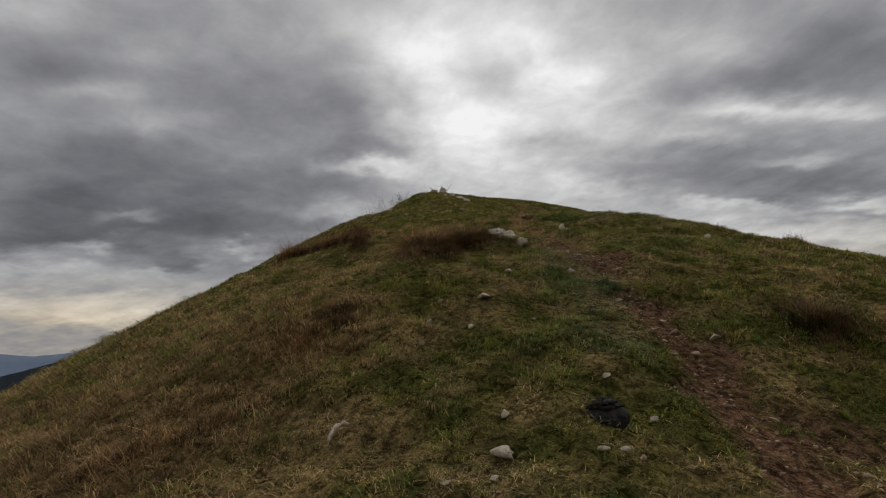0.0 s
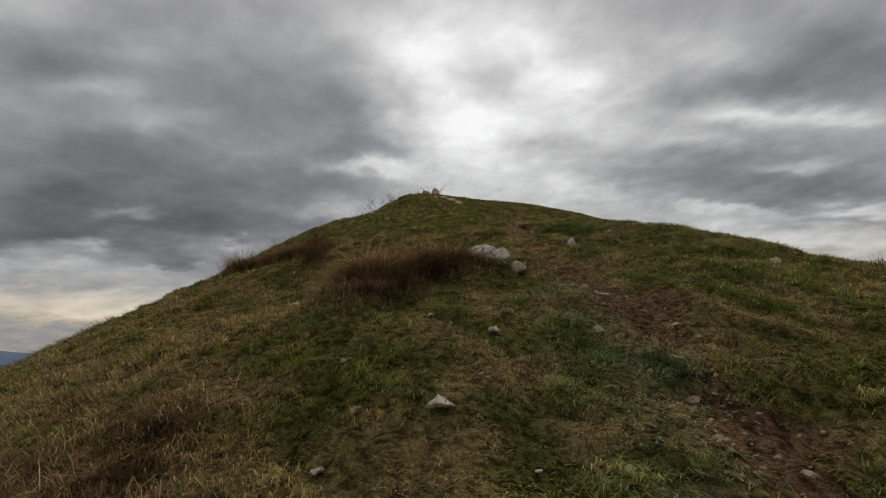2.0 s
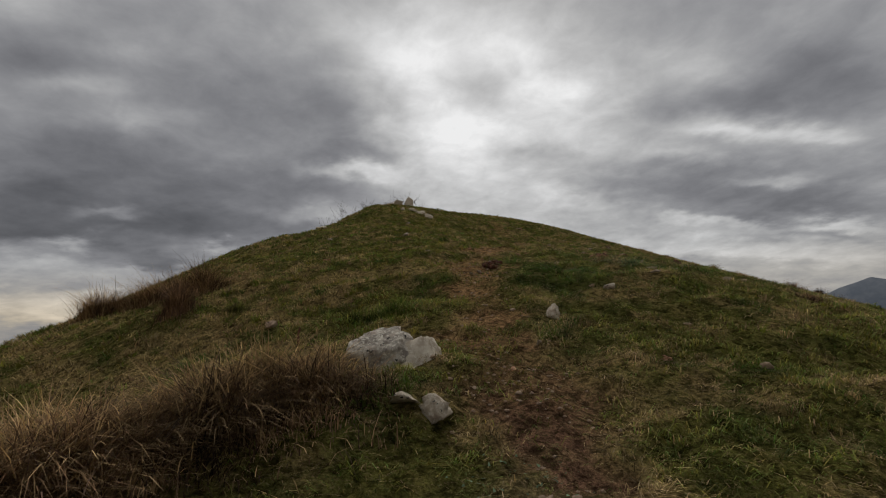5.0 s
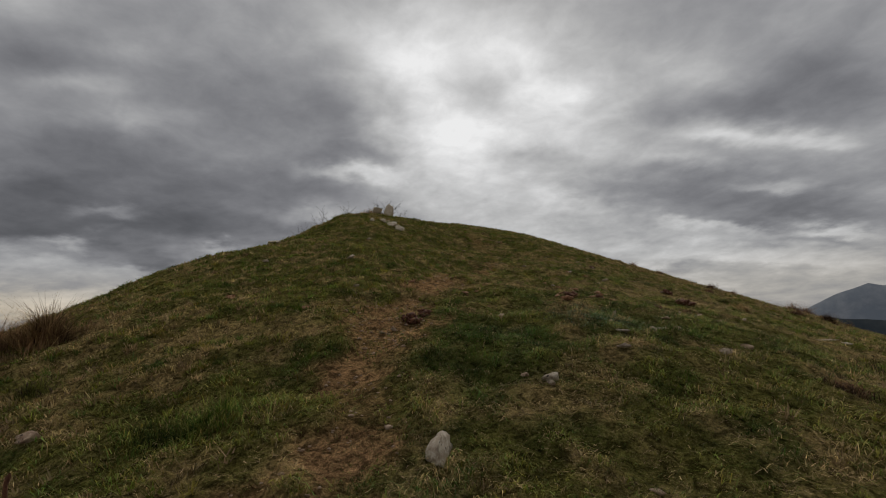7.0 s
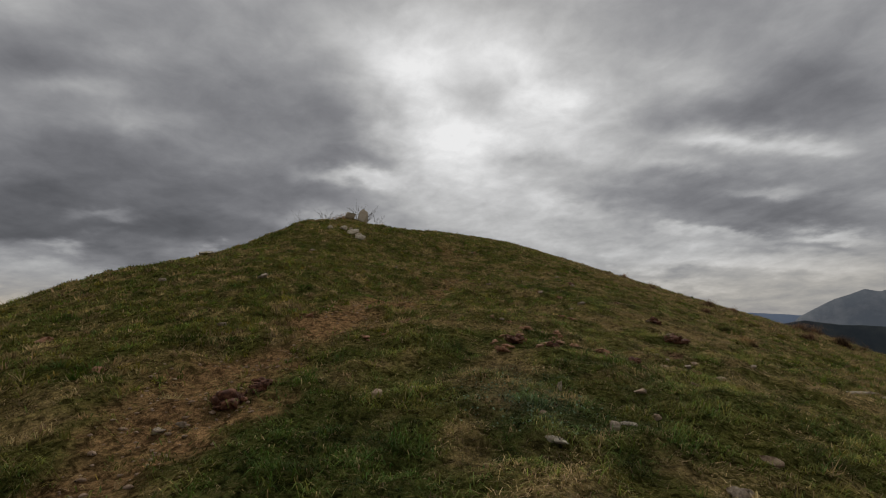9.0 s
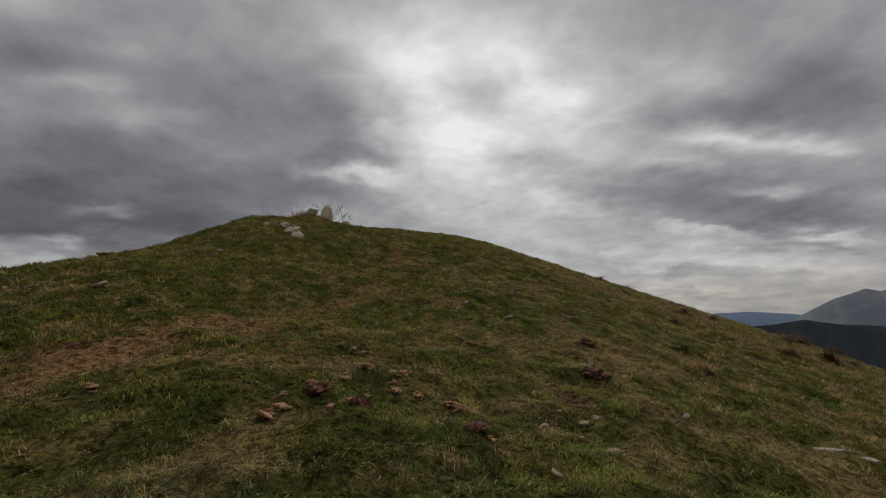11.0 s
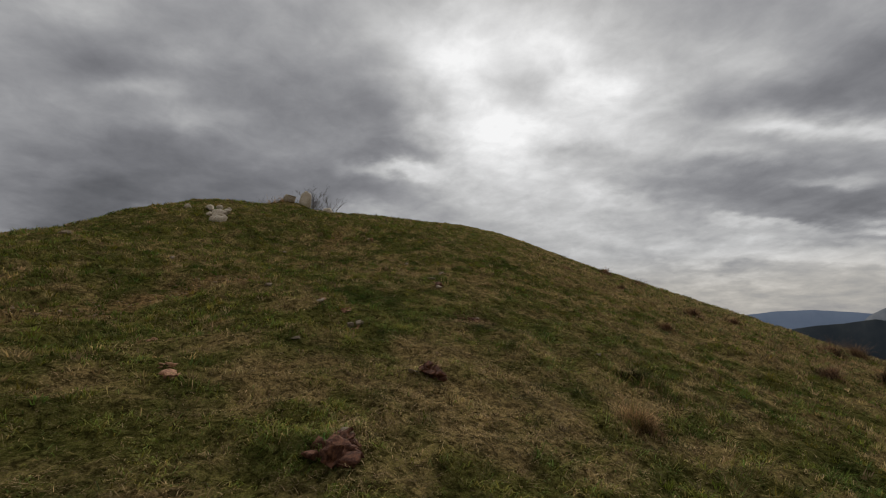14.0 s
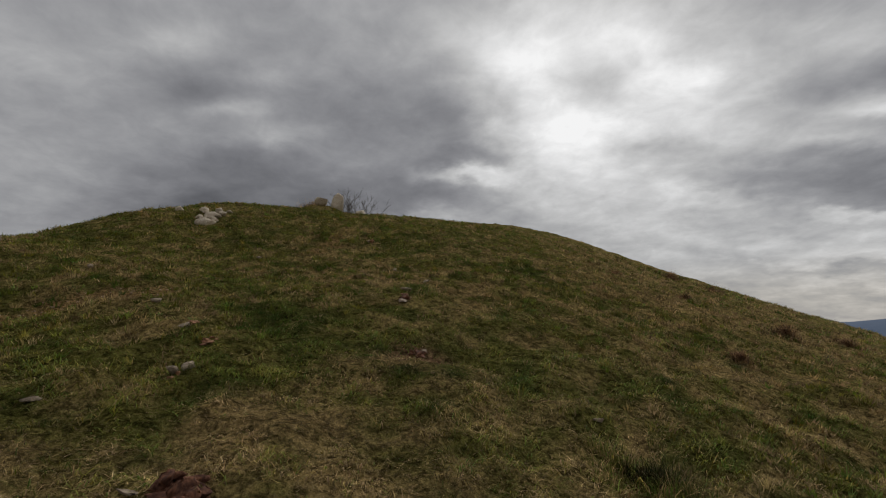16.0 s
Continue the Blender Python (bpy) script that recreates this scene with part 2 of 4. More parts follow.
def bark_material():
    m, nt, bsdf = material("twig_bark", 0.9)
    c = ramp(nt, noise_node(nt, object_place(nt), 20.0), [(0.3, (0.055, 0.045, 0.036)), (0.7, (0.14, 0.12, 0.10))])
    wire(nt, c, bsdf.inputs["Base Color"])
    return m


# Air haze is put into the surface: a bluish base and a faint emission.
def distance_material(name, dark, light, haze_glow, scale):
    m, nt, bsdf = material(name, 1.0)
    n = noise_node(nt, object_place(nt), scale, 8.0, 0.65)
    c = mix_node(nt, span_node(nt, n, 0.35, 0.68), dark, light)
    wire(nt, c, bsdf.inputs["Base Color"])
    bsdf.inputs["Emission Color"].default_value = (*haze_glow, 1.0)
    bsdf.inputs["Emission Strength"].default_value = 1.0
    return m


TURF = turf_material()
BLADE = blade_material("grass_blade", 0.4)
DRY = blade_material("dead_grass", 0.55)
STONE = limestone("pale_limestone", (0.60, 0.52, 0.41), (0.36, 0.29, 0.21), 0.3, 0.35)
DULL_STONE = limestone("dull_limestone", (0.40, 0.32, 0.235), (0.22, 0.165, 0.115), 0.12, 0.45)
BROWN_STONE = limestone("earthy_stone", (0.50, 0.36, 0.25), (0.29, 0.19, 0.125), 0.05, 0.4)
BOULDER = limestone("lichened_limestone", (0.52, 0.47, 0.39), (0.20, 0.17, 0.14), 0.6, 0.35, 1.7)
SIDE_ROCK = limestone("pitted_white_limestone", (0.66, 0.59, 0.47), (0.40, 0.33, 0.25), 0.45, 0.3, 1.2)
DUNG = dung_material("dry_dung", (0.055, 0.023, 0.015), (0.20, 0.088, 0.050))
OLD_DUNG = dung_material("crumbled_dung", (0.19, 0.088, 0.050), (0.48, 0.270, 0.155))
BLACK_DUNG = dung_material("fresh_dung", (0.006, 0.006, 0.006), (0.03, 0.028, 0.024))
BARK = bark_material()
# far ranges, with the haze before them painted as tint and emission
FAR_HAZED = distance_material("far_haze_tinted_hills", (0.03, 0.04, 0.055), (0.05, 0.06, 0.075), (0.060, 0.077, 0.110), 0.004)
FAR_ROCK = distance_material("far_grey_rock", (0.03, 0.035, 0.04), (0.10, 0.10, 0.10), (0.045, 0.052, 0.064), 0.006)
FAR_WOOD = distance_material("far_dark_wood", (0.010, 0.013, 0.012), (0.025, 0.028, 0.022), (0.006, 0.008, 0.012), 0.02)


# ---------------------------------------------------------------- the hill
HILL_X, HILL_Y, HILL_STEP = -16.0, -4.0, 6.0
# control heights of the hill, row by row away from the start
HILL = np.array([
    (-6.48, -3.59, -1.54, -0.93, -1.73, -3.52, -5.80, -8.41, -11.41),
    (-4.81, -1.91, 0.13, 0.81, 0.11, -1.59, -3.76, -6.26, -9.12),
    (-3.27, -0.25, 2.15, 3.11, 1.93, 0.15, -1.90, -4.32, -7.14),
    (-1.60, 1.61, 4.19, 4.75, 3.73, 1.76, -0.14, -2.47, -5.28),
    (-0.08, 3.37, 6.30, 6.55, 5.10, 3.51, 1.70, -0.72, -3.51),
    (0.74, 4.62, 7.79, 8.56, 7.11, 5.17, 3.30, 0.86, -1.88),
    (0.90, 5.10, 8.41, 9.95, 9.19, 6.74, 4.68, 2.28, -0.51),
    (0.90, 5.29, 8.85, 10.69, 10.31, 8.15, 5.75, 3.33, 0.54),
    (0.87, 5.56, 9.55, 11.89, 11.96, 9.70, 6.68, 3.98, 1.12),
])
# smaller swells and hollows: x, y, radius, height
SWELLS = [
    (-1.0, 28.0, 1.3, 0.72),
    (5.0, 12.0, 1.3, 0.20),
    (-2.0, 9.0, 1.3, -0.47),
    (3.0, 3.0, 1.3, -0.44),
    (4.0, 23.0, 2.0, -0.62),
    (-3.0, 19.0, 1.3, 0.20),
    (4.0, 18.0, 1.3, -0.39),
    (-1.0, 6.0, 1.3, 0.37),
    (0.0, 25.0, 1.3, 0.38),
    (1.0, 29.0, 1.3, 0.30),
    (5.0, 10.0, 1.3, 0.13),
    (-8.0, 16.0, 1.3, -0.28),
    (-0.4, 34.6, 1.3, 1.35),
    (-0.35, 6.65, 0.3, 0.10),
    (-0.05, 7.3, 0.35, 0.14),
    (0.5, 7.75, 0.35, 0.12),
]
TRAIL = np.array([(1.3, -3.0), (1.7, 1.5), (1.95, 3.2), (2.0, 4.8), (2.2, 6.2), (2.15, 7.4), (1.95, 8.6), (1.88, 9.8), (2.0, 11.6),
                  (2.2, 13.0), (2.9, 14.9), (3.4, 16.5), (4.2, 18.9), (4.8, 20.1), (5.0, 21.1), (4.9, 24.3), (4.7, 26.0), (3.8, 29.0)])


def lattice(ix, iy, seed):
    h = (ix.astype(np.int64) * 374761393 + iy.astype(np.int64) * 668265263 + seed * 1442695041) & 0xFFFFFFFF
    h = ((h ^ (h >> 13)) * 1274126177) & 0xFFFFFFFF
    return ((h ^ (h >> 16)) & 0xFFFF) / 65535.0


def value_noise(x, y, seed):
    ix, iy = np.floor(x), np.floor(y)
    u, v = x - ix, y - iy
    u, v = u * u * (3 - 2 * u), v * v * (3 - 2 * v)
    a, b = lattice(ix, iy, seed), lattice(ix + 1, iy, seed)
    c, d = lattice(ix, iy + 1, seed), lattice(ix + 1, iy + 1, seed)
    return (a * (1 - u) + b * u) * (1 - v) + (c * (1 - u) + d * u) * v


def fbm(x, y, size, seed, octaves=4):
    """Noise from 0 to 1 with its largest swells about size metres wide."""
    total, weight = 0.0, 0.0
    for k in range(octaves):
        s = size / 2 ** k
        total = total + value_noise(x / s + 17.3 * k, y / s - 9.1 * k, seed + k) * 0.55 ** k
        weight += 0.55 ** k
    return total / weight


def spline(u):
    u = np.abs(u)
    return np.where(u < 1, 2 / 3 - u * u + u ** 3 / 2, np.where(u < 2, (2 - u) ** 3 / 6, 0))


def smooth_hill(x, y):
    rows, cols = HILL.shape
    wide = np.pad(HILL, 1, mode="reflect", reflect_type="odd")
    u, v = (x - HILL_X) / HILL_STEP, (y - HILL_Y) / HILL_STEP
    z = 0.0
    for j in range(-1, rows + 1):
        bv = spline(v - j)
        for i in range(-1, cols + 1):
            z = z + wide[j + 1, i + 1] * bv * spline(u - i)
    for sx, sy, r, h in SWELLS:
        z = z + h * np.exp(-((x - sx) ** 2 + (y - sy) ** 2) / (2 * r * r))
    return z


def trail_distance(x, y):
    best = np.full(np.shape(x), 1e9)
    for (ax, ay), (bx, by) in zip(TRAIL[:-1], TRAIL[1:]):
        k = np.clip(((x - ax) * (bx - ax) + (y - ay) * (by - ay)) / ((bx - ax) ** 2 + (by - ay) ** 2), 0, 1)
        best = np.minimum(best, np.hypot(x - ax - k * (bx - ax), y - ay - k * (by - ay)))
    return best


def spot(x, y, sx, sy, r):
    return np.exp(-((x - sx) ** 2 + (y - sy) ** 2) / (r * r))


def bare(x, y):
    """How bare the trodden earth is, 0 to 1."""
    d = trail_distance(x, y) + 0.9 * (fbm(x, y, 0.8, 11) - 0.5) + 0.55 * (fbm(x, y, 0.2, 13, 2) - 0.5)
    upper = np.clip((y - 15.5) / 4.0, 0, 1)
    w = np.where(y < 8, 0.34, 0.46) - 0.2 * upper
    low = np.clip((w - d) / 0.22, 0, 1) * (1 - upper * np.clip(3.2 * fbm(x, y, 0.9, 15) - 0.75, 0.35, 1))
    worn = np.clip((y - 7.5) / 1.5, 0, 1) * np.clip((13.0 - y) / 1.5, 0, 1)
    low = low * (1 - worn * np.clip(2.2 * fbm(x, y, 0.6, 14) - 0.7, 0, 0.4))
    for sx, sy, r in ((6.83, 14.68, 0.26), (2.3, 3.0, 0.45), (3.3, 15.6, 0.6), (8.3, 19.4, 0.3)):
        low = np.maximum(low, np.clip(2.2 * spot(x, y, sx, sy, r) * (1.6 * fbm(x, y, 0.22, 12) - 0.1) - 0.3, 0, 0.9))
    return low


def dryness(x, y):
    """Share of dead straw in the turf, 0 to 1."""
    s = 0.21 + 1.2 * (fbm(x, y, 1.3, 21) - 0.5) + 2.8 * (fbm(x, y, 0.28, 22, 3) - 0.5) + 0.5 * (fbm(x, y, 6.0, 23) - 0.5)
    s = s + 0.38 * np.clip((-0.2 - x) / 1.5, 0, 1) * np.clip((17 - y) / 4, 0, 1) + 0.35 * np.clip((-0.5 - x) / 1.2, 0, 1) * np.clip((7.5 - y) / 3, 0, 1)
    s = s + 0.3 * np.clip((x - 8) / 4, 0, 1) + 0.02 * np.clip((y - 11) / 3, 0, 1)
    for sx, sy, r, k in ((0.2, 3.3, 1.2, 0.35), (0.6, 5.2, 1.0, 0.2), (-2.6, 3.2, 1.8, 0.35), (-1.1, 4.4, 0.8, 0.4), (6.55, 16.4, 0.6, 0.7), (8.0, 17.8, 0.75, 0.85), (8.0, 16.4, 0.75, 0.75),
                         (8.6, 16.5, 0.6, 0.3), (8.0, 19.0, 0.4, 0.4), (4.6, 12.2, 0.5, 0.3), (6.9, 14.9, 0.7, 0.3), (4.3, 12.9, 0.3, 0.3),
                         (2.9, 11.2, 0.6, -0.6), (5.2, 12.1, 0.9, -0.35), (6.2, 12.2, 1.2, -0.3), (3.1, 11.5, 0.7, -0.6), (7.0, 19.25, 0.7, -0.55), (8.7, 19.7, 0.5, -0.45), (3.6, 13.6, 0.5, -0.4),
                         (1.1, 10.0, 0.7, -0.35), (5.3, 13.1, 0.6, -0.3), (2.6, 9.4, 0.4, -0.4), (0.9, 7.7, 0.35, -0.5), (6.9, 18.2, 0.6, -0.35)):
        s = s + k * spot(x, y, sx, sy, r)
    return np.clip(s, 0, 1)


def lushness(x, y):
    g = 0.02 + 1.1 * (fbm(x, y, 1.8, 31) - 0.45) + 2.9 * (fbm(x, y, 0.32, 32, 3) - 0.5)
    for sx, sy, r, k in ((2.9, 11.2, 0.6, 1.1), (3.1, 11.5, 0.7, 0.9), (5.2, 12.1, 0.9, 0.5), (6.2, 12.2, 1.2, 0.4), (4.0, 12.3, 0.5, 0.4), (7.0, 19.25, 0.7, 0.7), (8.7, 19.7, 0.5, 0.5), (3.6, 13.6, 0.5, 0.5),
                         (1.1, 10.0, 0.7, 0.4), (5.3, 13.1, 0.6, 0.4), (2.6, 9.4, 0.4, 0.5), (0.9, 7.7, 0.35, 0.6), (2.9, 8.6, 0.6, 0.3)):
        g = g + k * spot(x, y, sx, sy, r)
    return np.clip(g, 0, 1)


def long_grass(x, y):
    g = 0.0
    for sx, sy, r, k in ((-2.7, 3.4, 1.9, 0.9), (-1.1, 4.6, 0.7, 0.8), (-5.0, 7.5, 2.0, 0.8), (-7.5, 11.5, 2.2, 0.8), (-4.6, 4.5, 2.0, 0.9),
                         (3.6, 5.2, 0.8, 0.15), (5.5, 7.0, 1.5, 0.2), (-0.9, 7.0, 0.8, 0.6), (16.0, 24.0, 3.5, 0.7), (0.8, 10.2, 0.8, 0.4)):
        g = g + k * spot(x, y, sx, sy, r)
    return np.clip(g * (0.4 + 1.2 * fbm(x, y, 0.9, 41)), 0, 1)


def ground_height(x, y):
    x, y = np.asarray(x, float), np.asarray(y, float)
    cx, cy = np.clip(x, HILL_X, HILL_X + 48), np.clip(y, HILL_Y, HILL_Y + 48)
    out = np.hypot(x - cx, y - cy)
    z = smooth_hill(cx, cy)
    drop = z + 170.0
    z = z - drop * (1 - np.exp(-0.5 * out / drop))
    near = np.exp(-out / 20.0)
    z = z + near * (0.2 * (fbm(x, y, 1.3, 51) - 0.5) + 0.12 * (fbm(x, y, 0.4, 52, 3) - 0.5) + 0.10 * (fbm(x, y, 0.19, 55, 2) - 0.5))
    z = z - near * 0.045 * bare(x, y)
    z = z + np.clip(out / 900.0, 0, 1) * 34.0 * (fbm(x, y, 700.0, 53) - 0.5)
    return z


def ground_base(x, y):
    """The hill without its small lumps."""
    return smooth_hill(np.clip(x, HILL_X, HILL_X + 48), np.clip(y, HILL_Y, HILL_Y + 48))


def gz(x, y):
    return float(ground_height(np.array([x]), np.array([y]))[0])


GREEN, LUSH, STRAW = np.array((0.168, 0.180, 0.036)), np.array((0.060, 0.098, 0.016)), np.array((0.52, 0.395, 0.200))
THATCH, CLOVER = np.array((0.265, 0.190, 0.080)), np.array((0.140, 0.195, 0.115))
RED_EARTH, TAN_EARTH = np.array((0.168, 0.093, 0.058)), np.array((0.29, 0.170, 0.080))


def blend(a, b, k):
    return a + (b - a) * np.clip(k, 0, 1)[:, None]


def clover_share(x, y):
    k = 0.0
    for sx, sy, r in ((1.6, 5.2, 0.5), (1.7, 6.1, 0.5), (1.4, 4.2, 0.5), (1.75, 6.9, 0.4), (4.4, 11.9, 0.5)):
        k = k + spot(x, y, sx, sy, r)
    return np.clip(k * (0.2 + 1.4 * fbm(x, y, 0.5, 61)) - 0.2, 0, 1)


def turf_colour(x, y):
    c = blend(np.tile(GREEN * 0.8, (len(x), 1)), LUSH, 1.3 * lushness(x, y))
    c = blend(c, THATCH, 0.25 + 0.75 * dryness(x, y))
    c = blend(c, CLOVER, 0.35 * clover_share(x, y))
    c = c * (0.62 + 0.45 * dryness(x, y))[:, None]      # roots and thatch between the blades, with the shade there painted in
    earth = blend(np.tile(RED_EARTH, (len(x), 1)), TAN_EARTH, np.clip((y - 7.5) / 2.5, 0, 1) * (x < 5.5))
    earth = earth * (0.7 + 0.6 * fbm(x, y, 0.4, 62))[:, None]
    return blend(c, earth, bare(x, y))


def axis(parts, reach):
    """Grid lines: runs of (from, to, step), then ever wider steps out to reach on both sides."""
    v = [np.arange(a, b, s) for a, b, s in parts]
    v = np.concatenate(v + [np.array([parts[-1][1]])])
    low, high, step = [v[0]], [v[-1]], 0.6
    while high[-1] < reach:
        high.append(high[-1] + step)
        low.append(low[-1] - step)
        step *= 1.22
    return np.concatenate([low[:0:-1], v, high[1:]])


def colour_layer(mesh, name, rgb):
    layer = mesh.attributes.new(name, "FLOAT_COLOR", "POINT")
    layer.data.foreach_set("color", np.concatenate([rgb, np.ones((len(rgb), 1))], 1).astype(np.float32).ravel())


def raw_mesh(name, verts, loops, sizes):
    """A mesh from arrays: corners, corner numbers face by face, and corners per face."""
    mesh = bpy.data.meshes.new(name)
    mesh.vertices.add(len(verts))
    mesh.vertices.foreach_set("co", np.asarray(verts, np.float32).ravel())
    mesh.loops.add(len(loops))
    mesh.loops.foreach_set("vertex_index", np.asarray(loops, np.int32))
    mesh.polygons.add(len(sizes))
    starts = np.concatenate([[0], np.cumsum(sizes)[:-1]])
    mesh.polygons.foreach_set("loop_start", starts.astype(np.int32))
    mesh.update(calc_edges=True)
    return mesh


def grid_loops(nx, ny):
    i, j = np.meshgrid(np.arange(nx - 1), np.arange(ny - 1))
    a = (j * nx + i).ravel()
    return np.stack([a, a + 1, a + nx + 1, a + nx], 1).ravel(), np.full(len(a), 4)


def build_ground():
    xs = axis([(-16, -6, 0.33), (-6, 13, 0.1), (13, 32, 0.33)], 4600)
    ys = axis([(-4, 0, 0.33), (0, 27, 0.1), (27, 44, 0.33)], 4600)
    gx, gy = [a.ravel() for a in np.meshgrid(xs, ys)]
    mesh = raw_mesh("ground", np.stack([gx, gy, ground_height(gx, gy)], 1), *grid_loops(len(xs), len(ys)))
    mesh.polygons.foreach_set("use_smooth", np.ones(len(mesh.polygons), bool))
    colour_layer(mesh, "tint", turf_colour(gx, gy))
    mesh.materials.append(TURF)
    tagged(new("ground", mesh), "grassy hilltop of short green and dead turf with a worn reddish earth trail", "ground", kind="structure")


build_ground()


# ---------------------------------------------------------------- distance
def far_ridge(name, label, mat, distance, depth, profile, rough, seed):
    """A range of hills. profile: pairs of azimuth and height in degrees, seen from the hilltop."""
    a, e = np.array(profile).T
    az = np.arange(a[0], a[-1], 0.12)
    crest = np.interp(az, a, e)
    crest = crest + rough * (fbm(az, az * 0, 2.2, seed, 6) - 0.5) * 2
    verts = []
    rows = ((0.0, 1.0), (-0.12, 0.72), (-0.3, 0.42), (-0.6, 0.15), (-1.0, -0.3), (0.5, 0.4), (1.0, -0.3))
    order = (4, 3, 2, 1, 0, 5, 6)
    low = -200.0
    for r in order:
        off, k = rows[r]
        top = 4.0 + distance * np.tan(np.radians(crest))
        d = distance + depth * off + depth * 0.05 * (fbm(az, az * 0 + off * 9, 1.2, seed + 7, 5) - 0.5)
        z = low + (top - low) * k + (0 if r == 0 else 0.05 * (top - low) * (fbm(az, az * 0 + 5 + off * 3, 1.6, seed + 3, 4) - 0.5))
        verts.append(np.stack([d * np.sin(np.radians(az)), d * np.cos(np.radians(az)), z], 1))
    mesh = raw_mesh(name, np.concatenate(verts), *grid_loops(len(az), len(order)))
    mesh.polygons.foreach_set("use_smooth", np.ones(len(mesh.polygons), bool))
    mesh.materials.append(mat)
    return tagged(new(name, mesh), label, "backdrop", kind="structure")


far_ridge("backdrop_blue_range", "range of low hills on the horizon, blue haze painted in", FAR_HAZED, 4100, 350,
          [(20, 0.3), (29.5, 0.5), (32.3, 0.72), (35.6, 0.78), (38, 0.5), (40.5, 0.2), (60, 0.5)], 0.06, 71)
far_ridge("backdrop_grey_mountain", "bare grey limestone mountain, blue haze painted in", FAR_ROCK, 3300, 500,
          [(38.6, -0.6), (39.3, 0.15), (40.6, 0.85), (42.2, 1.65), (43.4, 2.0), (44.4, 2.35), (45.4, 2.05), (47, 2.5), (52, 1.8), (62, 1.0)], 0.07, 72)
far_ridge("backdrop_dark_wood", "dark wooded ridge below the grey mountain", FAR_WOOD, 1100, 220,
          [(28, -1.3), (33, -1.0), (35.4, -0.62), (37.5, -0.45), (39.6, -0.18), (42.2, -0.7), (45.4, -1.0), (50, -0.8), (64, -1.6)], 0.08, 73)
far_ridge("backdrop_western_range", "mountains beyond the valley, blue haze painted in", FAR_HAZED, 4100, 350,
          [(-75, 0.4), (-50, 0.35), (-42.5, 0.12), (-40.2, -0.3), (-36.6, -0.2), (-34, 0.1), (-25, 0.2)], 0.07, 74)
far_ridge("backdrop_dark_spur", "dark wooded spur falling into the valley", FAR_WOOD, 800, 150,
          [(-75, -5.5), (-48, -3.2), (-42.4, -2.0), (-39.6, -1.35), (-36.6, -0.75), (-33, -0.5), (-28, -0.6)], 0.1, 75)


# ---------------------------------------------------------------- grass
def blades(x, y, z, height, width, yaw, lean, droop=0.0):
    """Corners of bent blades, five each, at the places given; droop 1 hangs the tip down."""
    ax, ay = np.cos(yaw), np.sin(yaw)
    lx, ly = -ay * lean, ax * lean
    half = width / 2
    v = np.empty((len(x), 5, 3))
    for k, (side, up, over, thin) in enumerate(((-1, -0.12, 0, 1), (1, -0.12, 0, 1), (-1, 0.58, 0.32, 0.75), (1, 0.58, 0.32, 0.75), (0, 1, 1, 0))):
        reach = over + (0.16 * droop if k in (2, 3) else 0)
        rise = up + (0.34 * droop if k in (2, 3) else -0.8 * droop if k == 4 else 0)
        v[:, k, 0] = x + side * half * thin * ax + lx * reach
        v[:, k, 1] = y + side * half * thin * ay + ly * reach
        v[:, k, 2] = z + rise * height
    return v


def curved_blades(x, y, z, height, width, yaw, lean, droop):
    """Corners of blades that bend over in three steps, seven each."""
    ax, ay = np.cos(yaw), np.sin(yaw)
    v = np.empty((len(x), 7, 3))
    for k, (side, u, thin) in enumerate(((-1, -0.1, 1), (1, -0.1, 1), (-1, 0.4, 0.9), (1, 0.4, 0.9), (-1, 0.75, 0.6), (1, 0.75, 0.6), (0, 1.0, 0))):
        reach = (0.35 * u + 0.65 * u * u) * lean
        v[:, k, 0] = x + side * width / 2 * thin * ax - ay * reach
        v[:, k, 1] = y + side * width / 2 * thin * ay + ax * reach
        v[:, k, 2] = z + (u - 0.75 * droop * u * abs(u)) * height
    return v


def spears(x, y, z, height, width, yaw, lean):
    """Corners of straight pointed blades, three each."""
    ax, ay = np.cos(yaw), np.sin(yaw)
    v = np.empty((len(x), 3, 3))
    for k, side in enumerate((-1, 1)):
        v[:, k] = np.stack([x + side * width / 2 * ax, y + side * width / 2 * ay, z - 0.1 * height], 1)
    v[:, 2] = np.stack([x - ay * lean, y + ax * lean, z + height], 1)
    return v


def blade_mesh(name, corners, rgb, mat):
    n, corner_count = corners.shape[:2]
    if corner_count == 3:
        mesh = raw_mesh(name, corners.reshape(-1, 3), np.arange(3 * n), np.full(n, 3))
        colour_layer(mesh, "tint", np.repeat(np.clip(rgb, 0, 1), 3, axis=0))
        mesh.materials.append(mat)
        return mesh
    if corner_count == 7:
        base = np.arange(n)[:, None] * 7
        loops = np.concatenate([base + np.array([0, 1, 3, 2]), base + np.array([2, 3, 5, 4]), base + np.array([4, 5, 6])], 1).ravel()
        mesh = raw_mesh(name, corners.reshape(-1, 3), loops, np.tile([4, 4, 3], n))
        colour_layer(mesh, "tint", np.repeat(np.clip(rgb, 0, 1), 7, axis=0))
        mesh.materials.append(mat)
        return mesh
    base = np.arange(n)[:, None] * 5
    loops = np.concatenate([base + np.array([0, 1, 3, 2]), base + np.array([2, 3, 4])], 1).ravel()
    sizes = np.tile([4, 3], n)
    mesh = raw_mesh(name, corners.reshape(-1, 3), loops, sizes)
    colour_layer(mesh, "tint", np.repeat(np.clip(rgb, 0, 1), 5, axis=0))
    mesh.materials.append(mat)
    return mesh


